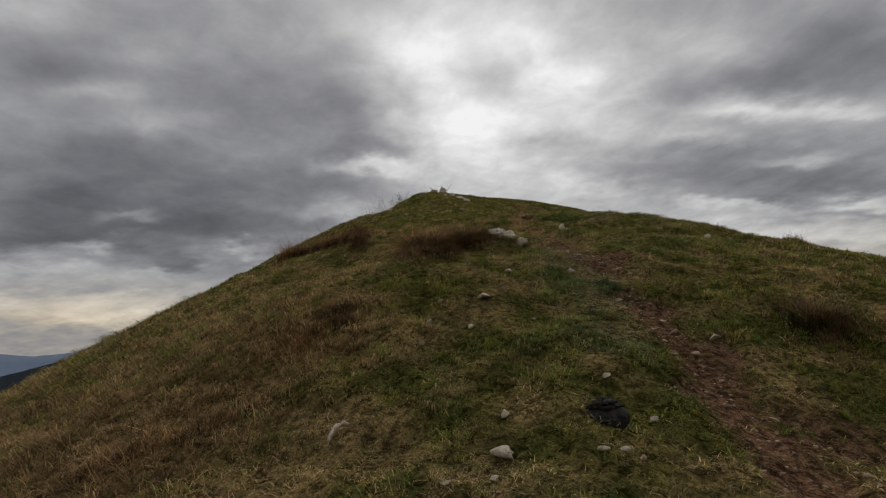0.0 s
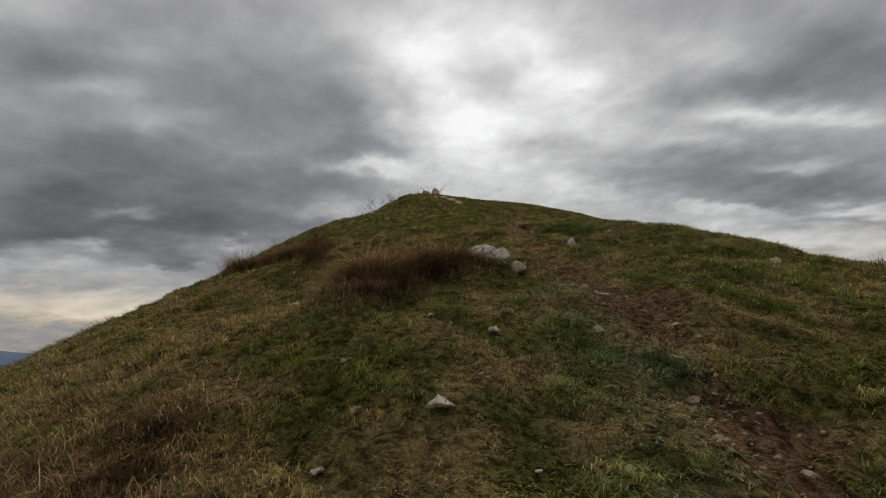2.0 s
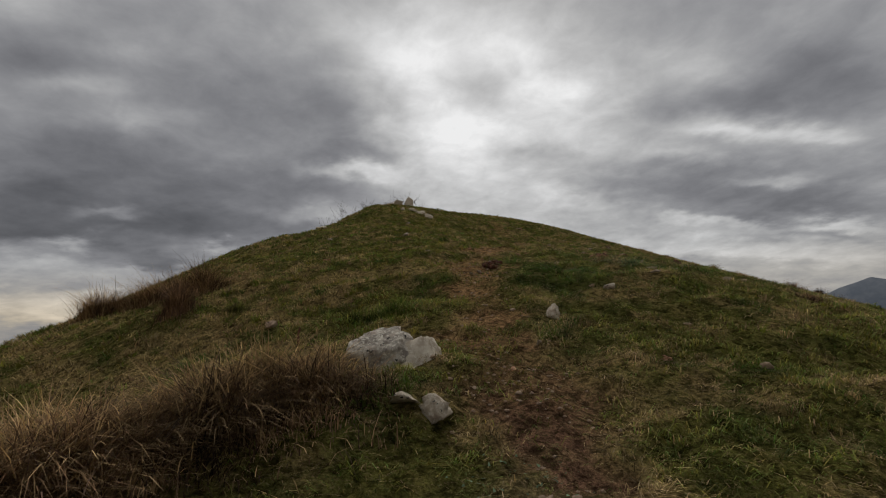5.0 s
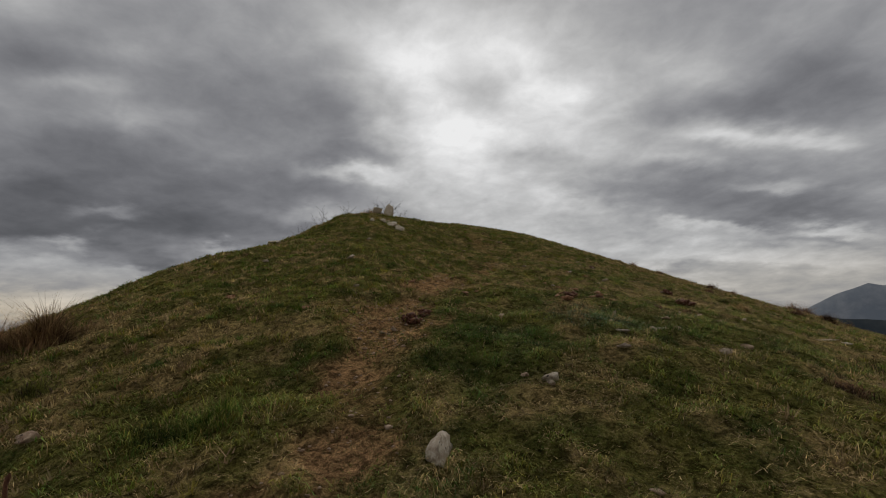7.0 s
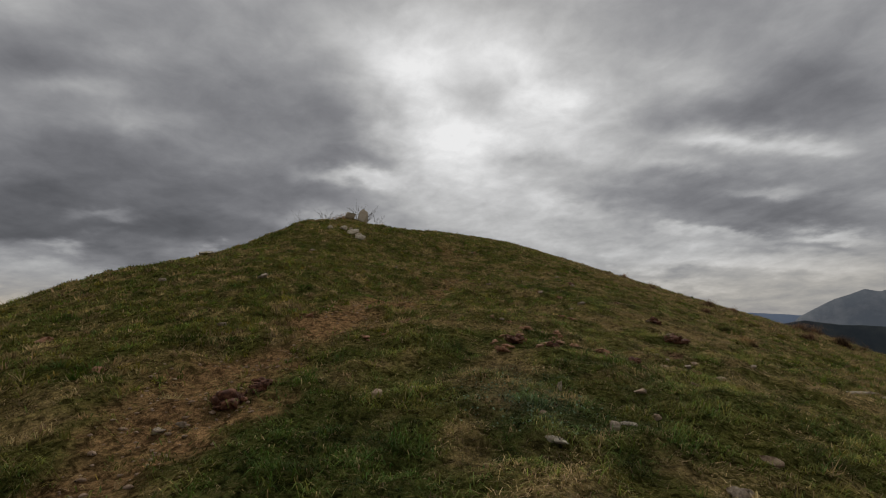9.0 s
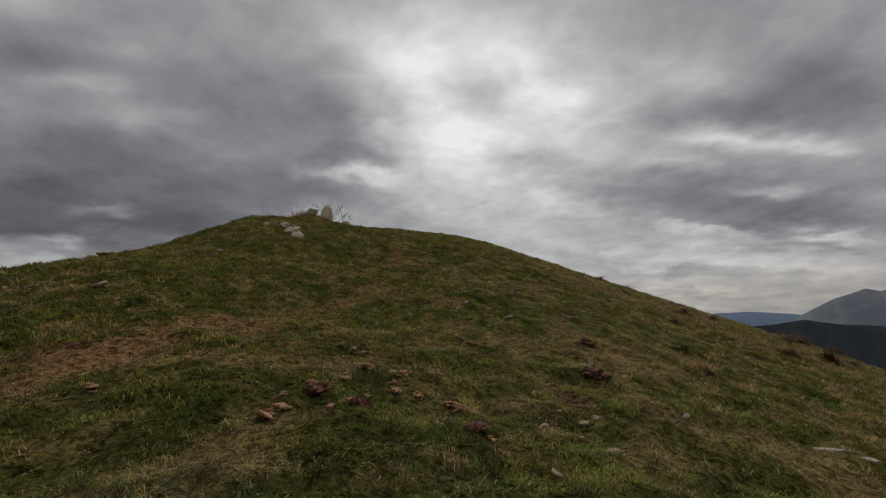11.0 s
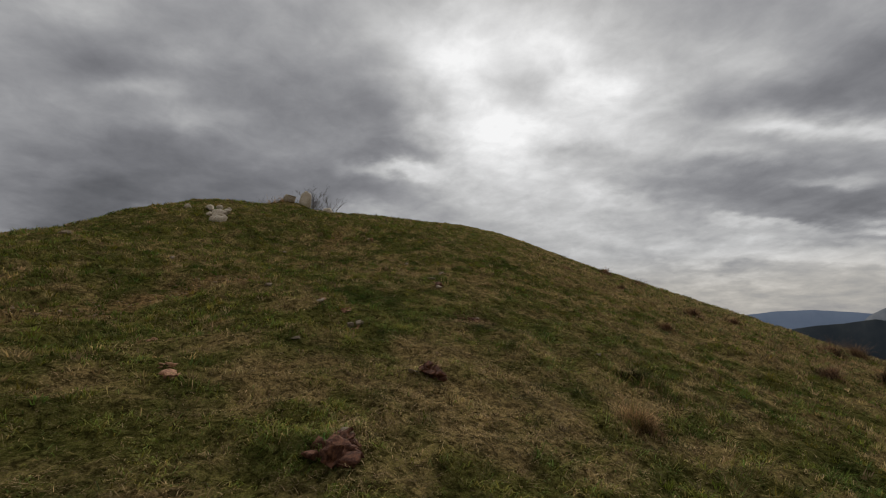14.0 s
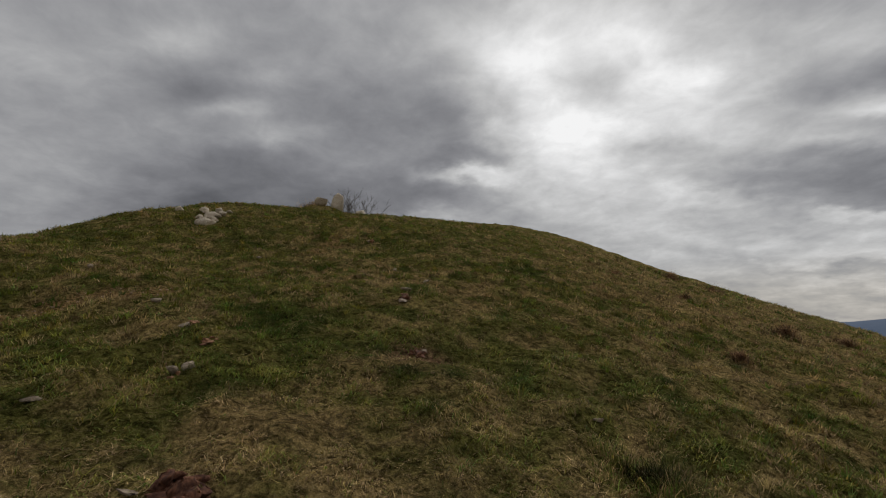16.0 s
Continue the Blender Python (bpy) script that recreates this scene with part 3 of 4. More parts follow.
NEAR_LINE = np.array([(-0.3, 2.0), (0.8, 4.6), (2.2, 7.8), (3.6, 11.0), (5.6, 13.2), (7.2, 15.2), (8.2, 17.5), (8.4, 19.5)])


def near_distance(x, y):
    best = np.full(np.shape(x), 1e9)
    for (ax, ay), (bx, by) in zip(NEAR_LINE[:-1], NEAR_LINE[1:]):
        k = np.clip(((x - ax) * (bx - ax) + (y - ay) * (by - ay)) / ((bx - ax) ** 2 + (by - ay) ** 2), 0, 1)
        best = np.minimum(best, np.hypot(x - ax - k * (bx - ax), y - ay - k * (by - ay)))
    return best


def scatter(rng, n, box, keep):
    """About n random places in the box, thinned by keep(x, y) from 0 to 1."""
    x, y = rng.uniform(box[0], box[1], n), rng.uniform(box[2], box[3], n)
    on = rng.random(n) < keep(x, y)
    return x[on], y[on]


def grass_shades(rng, x, y, straw_bias=0.0):
    n = len(x)
    straw_bias = straw_bias + 0.07
    c = blend(np.tile(GREEN, (n, 1)), LUSH, lushness(x, y) + 0.25 * (rng.random(n) - 0.5))
    c = c * np.stack([rng.uniform(0.75, 1.35, n), rng.uniform(0.85, 1.15, n), rng.uniform(0.7, 1.4, n)], 1)
    c = blend(c, CLOVER, 0.8 * clover_share(x, y) * rng.random(n))
    dead = rng.random(n) < np.clip(dryness(x, y) * 0.85 + straw_bias, 0, 0.95)
    straw = STRAW * rng.uniform(0.35, 0.85, n)[:, None] * np.stack([np.ones(n), rng.uniform(0.88, 1.05, n), rng.uniform(0.7, 1.05, n)], 1)
    straw = blend(straw, np.array((0.30, 0.185, 0.09)) * rng.uniform(0.5, 1.4, n)[:, None], 0.75 * long_grass(x, y))      # russet where it grows long
    return np.where(dead[:, None], straw, c), dead


SLOPE_GRID = np.meshgrid(np.arange(-11.75, 25, 0.5), np.arange(0.25, 38, 0.5), indexing="ij")
FALL_X, FALL_Y = (-g for g in np.gradient(ground_base(*SLOPE_GRID), 0.5))


def lying(rng, x, y, away, pull):
    """Turn of blades that fall away from the angles given and down the slope."""
    i = np.clip(((x + 12) / 0.5).astype(int), 0, FALL_X.shape[0] - 1)
    j = np.clip((y / 0.5).astype(int), 0, FALL_X.shape[1] - 1)
    dx, dy = FALL_X[i, j], FALL_Y[i, j]
    turn = np.arctan2(np.sin(away) + pull * dy, np.cos(away) + pull * dx)
    return turn - math.pi / 2 + rng.normal(0, 0.35, len(x))


def build_turf():
    rng = np.random.default_rng(5)
    bands = ((1500000, (-4.5, 12.5, 0.8, 23.0)), (300000, (-11, 24, 1.0, 36.0)))
    xs, ys = [], []
    for n, box in bands:
        area = (box[1] - box[0]) * (box[3] - box[2])
        most = n / area

        def keep(x, y):
            d = near_distance(x, y)
            want = 3000.0 / (1 + (d / 1.7) ** 2) if box[0] > -5 else np.where(d > 3.0, 190.0, 0.0)
            return want / most * (1 - (0.93 - 0.1 * np.clip((y - 8) / 2, 0, 1)) * bare(x, y)) * np.clip(2.6 * fbm(x, y, 0.3, 81) - 0.55, 0.08, 1.3)
        x, y = scatter(rng, n, box, keep)
        xs.append(x)
        ys.append(y)
    x, y = np.concatenate(xs), np.concatenate(ys)
    n = len(x)
    rgb, dead = grass_shades(rng, x, y)
    d = near_distance(x, y)
    clump = fbm(x, y, 0.28, 82, 2)
    # tone varies by patch; low clumps tinted darker to stand for shade between tufts
    rgb = rgb * np.clip(3.0 * fbm(x, y, 0.14, 83, 2) * (0.5 + clump) - 0.45, 0.3, 1.45)[:, None]
    h = rng.uniform(0.010, 0.030, n) * (0.3 + 3.2 * clump ** 2) * (1 + 0.45 * lushness(x, y)) * (1 + 1.1 * long_grass(x, y))
    h = np.where(dead, h * rng.uniform(0.3, 1.0, n), h)
    lean = np.where(dead, rng.uniform(0.02, 0.08, n), 0.012 + h * rng.uniform(0.9, 3.2, n))
    w = rng.uniform(0.003, 0.006, n) * (1 + 0.2 * np.clip(d - 1.0, 0, 9))
    yaw = lying(rng, x, y, rng.uniform(0, 2 * math.pi, n), 2.2)
    mesh = blade_mesh("grass", blades(x, y, ground_height(x, y), h, w, yaw, lean, rng.uniform(0, 1.1, n)), rgb, BLADE)
    tagged(new("grass", mesh), "short grazed hill grass, green mixed with straw", "grass", kind="stuff")


def build_tussocks():
    rng = np.random.default_rng(6)
    cx, cy = scatter(rng, 26000, (-10.5, 24, 1.2, 34), lambda x, y: np.clip(
        (0.06 + 0.14 * np.clip((y - 7.0) / 3.0, 0, 1) + 0.6 * long_grass(x, y) + 0.35 * (fbm(x, y, 1.8, 91) > 0.56) + 0.10 * np.clip((x - 9) / 4, 0, 1)) * (1 - bare(x, y)), 0, 1))
    per = rng.integers(14, 46, len(cx))
    near = near_distance(cx, cy)
    per = np.where(near < 3.5, per, np.where(near < 8, per // 2, per // 3 + 2))
    at = np.repeat(np.arange(len(cx)), per)
    n = len(at)
    r = np.abs(rng.normal(0, 0.055, n)) * (1 + 0.5 * long_grass(cx, cy)[at])
    a = rng.uniform(0, 2 * math.pi, n)
    x, y = cx[at] + r * np.cos(a), cy[at] + r * np.sin(a)
    rgb, dead = grass_shades(rng, x, y, 0.12)
    tuft = rng.uniform(0.35, 1.2, len(cx))
    rgb = rgb * tuft[at][:, None]
    big = (0.06 + 0.075 * long_grass(cx, cy)) * rng.uniform(0.6, 1.3, len(cx))
    h = big[at] * rng.uniform(0.3, 0.9, n)
    lean = rng.uniform(0.6, 2.0, n) * h * (1 + 1.5 * long_grass(x, y))
    # blades lean out from the tuft, and down the slope where the grass is long
    yaw = lying(rng, x, y, a, 3.2)
    w = rng.uniform(0.003, 0.006, n) * (1 + 0.16 * np.clip(near[at] - 1.5, 0, 10))
    mesh = blade_mesh("dry_grass", blades(x, y, ground_height(x, y), h, w, yaw, lean, rng.uniform(0.5, 1.25, n)), rgb, DRY)
    tagged(new("dry_grass", mesh), "scattered tufts of longer brown and green grass", "grass tufts", kind="stuff")


def build_pasture_tufts():
    """Small tufts that roughen the turf farther from the path."""
    rng = np.random.default_rng(9)

    def keep(x, y):
        d = near_distance(x, y)
        return np.clip((d - 1.0) / 2.0, 0, 1) / (1 + (d / 9.0) ** 2) * (1 - bare(x, y)) * np.clip(3.0 * fbm(x, y, 0.6, 92, 3) - 0.8, 0.1, 1)

    cx, cy = scatter(rng, 105000, (-10.5, 24, 1.2, 35), keep)
    near = near_distance(cx, cy)
    per = np.where(near < 5, 14, 9)
    at = np.repeat(np.arange(len(cx)), per)
    n = len(at)
    wide = rng.uniform(0.025, 0.06, len(cx)) * (1 + 0.05 * near)
    r, a = np.sqrt(rng.random(n)) * wide[at], rng.uniform(0, 2 * math.pi, n)
    x, y = cx[at] + r * np.cos(a), cy[at] + r * np.sin(a)
    rgb, dead = grass_shades(rng, cx, cy, 0.05)
    rgb = rgb * rng.uniform(0.45, 1.4, len(cx))[:, None]
    rgb = rgb[at] * rng.uniform(0.7, 1.3, n)[:, None]
    h = (rng.uniform(0.03, 0.075, len(cx)) * (1 + 0.03 * near))[at] * rng.uniform(0.4, 1.0, n)
    w = rng.uniform(0.008, 0.014, n) * (1 + 0.13 * np.clip(near[at] - 1.5, 0, 12))
    mesh = blade_mesh("pasture_tufts", spears(x, y, ground_height(x, y), h, w, lying(rng, x, y, a, 1.6), h * rng.uniform(0.2, 1.6, n)), rgb, BLADE)
    tagged(new("pasture_tufts", mesh), "low uneven tufts of olive and straw-coloured pasture grass", "grass tufts", kind="stuff")


def build_straw():
    rng = np.random.default_rng(7)
    x, y = scatter(rng, 640000, (-4.5, 12, 1.0, 22), lambda x, y: np.clip(
        (0.15 + 0.9 * dryness(x, y)) * (1 - 0.75 * bare(x, y)) / (1 + (near_distance(x, y) / 2.2) ** 2), 0, 1) * 0.8)
    n = len(x)
    rgb = STRAW * (rng.uniform(0.35, 1.05, n) * np.clip(2.6 * fbm(x, y, 0.22, 84, 2) - 0.35, 0.2, 1.7))[:, None] * np.stack([np.ones(n), rng.uniform(0.88, 1.02, n), rng.uniform(0.75, 1.1, n)], 1)
    mesh = blade_mesh("straw", blades(x, y, ground_height(x, y) + rng.uniform(0.012, 0.03, n), rng.uniform(0.002, 0.02, n),
                                      rng.uniform(0.0016, 0.0034, n) * (1 + 0.12 * np.clip(near_distance(x, y) - 1, 0, 6)), rng.uniform(0, 2 * math.pi, n), rng.uniform(0.03, 0.12, n)), rgb, DRY)
    tagged(new("straw", mesh), "dead straw lying flat on the turf", "straw", kind="stuff")


def build_clover():
    rng = np.random.default_rng(8)
    x, y = scatter(rng, 60000, (0.5, 5.2, 3.2, 12.6), lambda x, y: 0.75 * clover_share(x, y))
    n = len(x)
    rgb = CLOVER * rng.uniform(0.6, 1.5, n)[:, None]
    mesh = blade_mesh("clover", blades(x, y, ground_height(x, y) + rng.uniform(0.01, 0.035, n), rng.uniform(0.002, 0.012, n),
                                       rng.uniform(0.009, 0.018, n), rng.uniform(0, 2 * math.pi, n), rng.uniform(0.012, 0.028, n)), rgb, BLADE)
    tagged(new("clover", mesh), "low patches of grey-green leafy clover", "clover", kind="stuff")


build_turf()
build_tussocks()
build_pasture_tufts()
build_straw()
build_clover()


# ---------------------------------------------------------------- stones
def ball(level):
    bm = bmesh.new()
    bmesh.ops.create_icosphere(bm, subdivisions=level, radius=1.0)
    bm.verts.ensure_lookup_table()
    v = np.array([p.co[:] for p in bm.verts])
    f = np.array([[q.index for q in p.verts] for p in bm.faces])
    bm.free()
    return v, f


BALLS = {k: ball(k) for k in (1, 2, 3, 4, 5)}


def lump(rng, level, size, rough=0.28, chips=6, fine=0.05, deep=0.42):
    """Corners and faces of a weathered lump of the size (x, y, z)."""
    v, f = BALLS[level]
    v = v.copy()
    shift = rng.uniform(-50, 50, 3)
    n = np.array([noise.noise(Vector(p * 0.9 + shift)) + 0.5 * noise.noise(Vector(p * 2.1 - shift)) for p in v])
    g = np.array([noise.fractal(Vector(p * 4.5 + shift), 0.9, 2.0, 3) for p in v])
    v = v * (1 + rough * n + fine * g)[:, None]
    for _ in range(chips):
        d = rng.normal(size=3)
        d /= np.linalg.norm(d)
        over = v @ d - rng.uniform(deep, 0.75)
        v = v - np.where(over > 0, over * 0.95, 0)[:, None] * d
    h = np.array([noise.fractal(Vector(p * 6.5 - shift), 0.8, 2.1, 4) for p in v])
    v = v * (1 + 0.6 * fine * h)[:, None]
    return v * np.array(size) / 2, f


def turned(v, yaw, tilt=0.0):
    m = np.array(Euler((tilt, 0, yaw)).to_matrix())
    return v @ m.T


def mesh_of(name, pieces, mat, smooth=True):
    verts, loops, count = [], [], 0
    for v, f in pieces:
        verts.append(v)
        loops.append(f + count)
        count += len(v)
    f = np.concatenate(loops)
    mesh = raw_mesh(name, np.concatenate(verts), f.ravel(), np.full(len(f), f.shape[1]))
    if smooth:
        mesh.polygons.foreach_set("use_smooth", np.ones(len(mesh.polygons), bool))
    mesh.materials.append(mat)
    return mesh


def part(name, mesh, parent, label=""):
    ob = new(name, mesh)
    ob.parent = parent
    return tagged(ob, label)


def stone(rng, x, y, size, mat, label, flat=0.6, long=1.25, sunk=0.3, yaw=None):
    v, f = lump(rng, 3, (size * 1.2, size * 1.2 / long, size * flat * 1.3), 0.55, 8, 0.32, 0.25)
    v = turned(v, rng.uniform(0, 6.28) if yaw is None else yaw, rng.normal(0, 0.15))
    ob = new("stone", mesh_of("stone", [(v, f)], mat, smooth=False))
    ob.location = (x, y, gz(x, y) + size * flat * (0.40 - sunk) + 0.014)
    return tagged(ob, label, "stone", "stones scattered over the hill")


def stones(seed, places, mat, label, flat=0.6):
    rng = np.random.default_rng(seed)
    for x, y, size in places:
        size *= 0.8
        stone(rng, x, y, size, mat, label, flat * rng.uniform(0.6, 0.95), rng.uniform(1.05, 1.5), rng.uniform(0.15, 0.35))


# low on the slope, beside the earth trail
stones(108, [(0.25, 2.64, 0.20)], STONE, "flat pale limestone beside the fresh dung", 0.45)
stones(101, [(0.34, 3.07, 0.08), (1.10, 3.37, 0.08), (1.24, 3.04, 0.09), (0.77, 2.58, 0.08), (-0.05, 2.46, 0.07),
             (0.19, 2.47, 0.08), (0.92, 2.65, 0.07), (0.42, 4.80, 0.17), (0.24, 4.25, 0.11), (1.24, 4.49, 0.10), (2.40, 4.28, 0.16),
             (-0.13, 4.50, 0.09), (-0.01, 4.85, 0.11), (0.85, 6.18, 0.08), (0.39, 5.91, 0.07)],
       STONE, "small pale limestone lying in the grass")
stones(102, [(0.99, 2.62, 0.09), (1.76, 4.65, 0.09), (2.10, 4.42, 0.08), (1.84, 3.95, 0.08), (2.14, 3.28, 0.08), (1.90, 5.15, 0.10), (1.97, 5.40, 0.16),
             (2.07, 4.56, 0.11), (2.11, 4.43, 0.10), (1.87, 4.30, 0.14), (2.09, 4.05, 0.10), (1.85, 3.95, 0.08), (-0.19, 4.04, 0.10),
             (0.85, 5.80, 0.10), (-0.14, 5.23, 0.09), (1.92, 7.04, 0.18), (1.98, 6.65, 0.17), (1.80, 7.06, 0.09), (2.28, 5.99, 0.11), (1.68, 7.02, 0.10)],
       BROWN_STONE, "small earth-stained stone half sunk beside the trail")
stones(103, [(0.85, 5.77, 0.13), (1.63, 5.86, 0.12), (0.68, 5.14, 0.07), (1.43, 5.17, 0.06), (-0.11, 4.51, 0.06), (0.84, 4.46, 0.05),
             (4.75, 8.26, 0.22), (3.43, 10.27, 0.16), (-0.83, 6.60, 0.12), (1.22, 7.74, 0.30), (1.40, 7.68, 0.30)],
       STONE, "weathered grey limestone bedded in the turf")
# around the saddle
stones(107, [(2.55, 9.42, 0.30)], STONE, "pale pitted limestone block beside the trail", 0.7)
stones(104, [(3.39, 10.10, 0.08), (4.17, 10.64, 0.12), (1.40, 8.92, 0.11), (2.24, 8.81, 0.09), (4.74, 12.18, 0.12),
             (4.92, 11.62, 0.14), (2.05, 11.75, 0.13), (2.18, 11.80, 0.09), (5.25, 10.99, 0.17), (0.95, 20.9, 0.24), (-1.05, 17.6, 0.17),
             (0.99, 17.0, 0.2), (1.47, 14.1, 0.14)],
       DULL_STONE, "dull greyish limestone showing through the grass")
stones(105, [(3.24, 10.28, 0.11), (-0.24, 10.24, 0.18), (3.58, 9.06, 0.09), (3.66, 8.28, 0.11), (5.79, 11.48, 0.15), (3.63, 12.18, 0.09), (3.39, 12.07, 0.15),
             (5.39, 12.29, 0.12), (5.29, 11.85, 0.11), (4.46, 11.62, 0.10), (6.28, 13.07, 0.11), (6.45, 13.97, 0.18), (6.83, 13.54, 0.13), (6.97, 14.21, 0.12)],
       BROWN_STONE, "brownish stone lying on the turf")
stones(106, [(4.83, 14.95, 0.09), (6.92, 17.95, 0.14), (7.57, 21.56, 0.18), (8.34, 19.45, 0.14), (7.74, 20.8, 0.18), (6.99, 17.98, 0.14), (5.35, 19.5, 0.17),
             (6.35, 18.75, 0.15), (7.70, 16.81, 0.12), (7.42, 15.61, 0.13), (6.83, 14.10, 0.16), (7.99, 14.64, 0.11), (6.62, 14.42, 0.07), (6.67, 14.28, 0.08), (6.53, 17.31, 0.13), (5.70, 25.4, 0.22), (3.17, 20.66, 0.12), (4.07, 23.4, 0.13),
             (7.75, 22.15, 0.14), (9.81, 18.81, 0.10), (6.95, 23.15, 0.11)],
       DULL_STONE, "small dull greyish stone in the upper pasture")


def slab(seed, x, y, long, wide, yaw, label):
    rng = np.random.default_rng(seed)
    v, f = lump(rng, 4, (long, wide, wide * 0.6), 0.35, 9, 0.25, 0.3)
    v[:, 1] += wide * 0.5 * np.cos(v[:, 0] / long * 3.0) - wide * 0.25
    ob = new("stone_slab", mesh_of("stone_slab", [(turned(v, yaw), f)], STONE, smooth=False))
    ob.location = (x, y, gz(x, y) + 0.006)
    tagged(ob, label, "stone")


slab(111, 4.42, 11.30, 0.27, 0.09, -0.9, "long pale limestone slab in deep grass")
slab(112, 9.42, 14.86, 0.50, 0.11, -0.35, "white limestone ledge breaking through the grass")
slab(113, 9.72, 14.70, 0.24, 0.09, -0.5, "white limestone ledge breaking through the grass")
slab(114, 5.02, 11.66, 0.13, 0.06, -0.9, "thin pale limestone flake in deep grass")


def build_boulder():
    rng = np.random.default_rng(121)
    x, y = 1.12, 8.62
    base = new("boulder")
    base.location = (x, y, gz(x, y))
    tagged(base, "grey limestone boulder blotched with pale lichen, bedded in grass", "boulder")
    v, f = lump(rng, 5, (0.70, 0.56, 0.70), 0.16, 11, 0.10, 0.32)
    v = turned(v, 0.2, 0.12) + np.array((-0.14, -0.04, -0.05))
    part("main_block", mesh_of("main_block", [(v, f)], BOULDER), base)
    rng = np.random.default_rng(127)
    v, f = lump(rng, 4, (0.37, 0.36, 0.44), 0.16, 8, 0.16, 0.4)
    part("side_block", mesh_of("side_block", [(turned(v, 0.5, 0.1) + np.array((0.18, -0.10, -0.01)), f)], SIDE_ROCK), base, "white pitted block of limestone")


def build_outcrop():
    rng = np.random.default_rng(122)
    x, y = 1.45, 25.3
    base = new("rock_outcrop")
    base.location = (x, y, gz(x, y))
    tagged(base, "cluster of white weathered limestone blocks in a hollow", "rocks")
    for dx, dy, s in ((-0.35, 0.25, 0.42), (-0.05, 0.1, 0.5), (0.2, -0.2, 0.45), (0.34, -0.5, 0.62), (-0.1, -0.25, 0.36), (-0.8, -0.1, 0.32), (0.05, 0.42, 0.34),
                      (-0.5, 1.0, 0.36), (-0.25, 1.15, 0.3)):
        s *= 0.72
        v, f = lump(rng, 3, (s * 1.2, s, s * 0.75), 0.34, 8, 0.15)
        z = gz(x + dx, y + dy) - gz(x, y) + s * 0.08
        part("rock", mesh_of("rock", [(turned(v, rng.uniform(0, 6), 0.2) + np.array((dx, dy, z)), f)], STONE, False), base)


def build_summit_stones():
    rng = np.random.default_rng(123)
    for x, y, w, h, label in ((0.76, 34.8, 0.75, 1.0, "pointed white standing stone on the summit"),
                              (1.72, 35.2, 0.7, 0.8, "low white boulder beside the pointed stone"),
                              (0.05, 34.5, 0.9, 0.6, "low white boulder on the summit"),
                              (-1.0, 34.0, 0.9, 0.5, "low white boulder on the summit"),
                              (-2.17, 21.95, 0.5, 0.2, "grey ledge on the skyline")):
        v, f = lump(rng, 3, (w, w * 0.8, h), 0.25, 7)
        v[:, :2] *= (1 - 0.45 * np.clip(v[:, 2:] / h + 0.3, 0, 1))
        ob = new("summit_stone", mesh_of("summit_stone", [(v, f)], STONE, False))
        ob.location = (x, y, gz(x, y) + h * 0.3)
        tagged(ob, label, "stone")


build_boulder()
build_outcrop()
build_summit_stones()


def build_gravel():
    rng = np.random.default_rng(131)
    x, y = scatter(rng, 42000, (0.6, 5.6, 1.0, 22), lambda x, y: 0.4 * np.clip(bare(x, y), 0, 1) * (fbm(x, y, 0.5, 132) > 0.42))
    v, f = BALLS[1]
    n = len(x)
    s = rng.uniform(0.004, 0.014, n) * (1 + rng.random(n) ** 6)
    a = v[None] * (1 + 0.4 * rng.normal(size=(n, len(v), 1)) * 0.5) * np.array((1.2, 0.9, 0.6)) * s[:, None, None]
    a = a + np.stack([x, y, ground_height(x, y) + s * 0.2], 1)[:, None]
    faces = (np.arange(n)[:, None, None] * len(v) + f[None]).reshape(-1, 3)
    mesh = raw_mesh("gravel", a.reshape(-1, 3), faces.ravel(), np.full(len(faces), 3))
    mesh.materials.append(BROWN_STONE)
    tagged(new("gravel", mesh), "reddish crumbs of earth and gravel on the trail", "gravel", kind="stuff")


build_gravel()


# ---------------------------------------------------------------- dung
def dung_pile(seed, x, y, size, mat, label, lumps=7, tall=0.42, core=0.5):
    rng = np.random.default_rng(seed)
    size *= 0.8
    pieces = []
    for k in range(lumps):
        s = size * (rng.uniform(0.2, 0.4) if k else core)
        v, f = lump(rng, 3 if size > 0.2 else 2, (s * 1.5, s, s * tall * 0.85), 0.55, 9, 0.18, 0.25)
        r = 0 if k == 0 else size * rng.uniform(0.1, 0.4)
        a = rng.uniform(0, 6.28)
        dx, dy = r * math.cos(a), r * math.sin(a)
        z = gz(x + dx, y + dy) - gz(x, y) + s * tall * (0.2 + (0.4 if k > lumps * 0.7 else 0))
        pieces.append((turned(v, rng.uniform(0, 6), rng.normal(0, 0.5)) + np.array((dx, dy, z)), f))
    ob = new("cow_dung", mesh_of("cow_dung", pieces, mat, False))
    ob.location = (x, y, gz(x, y) + 0.005)
    return tagged(ob, label, "dung", "dung in the pasture")


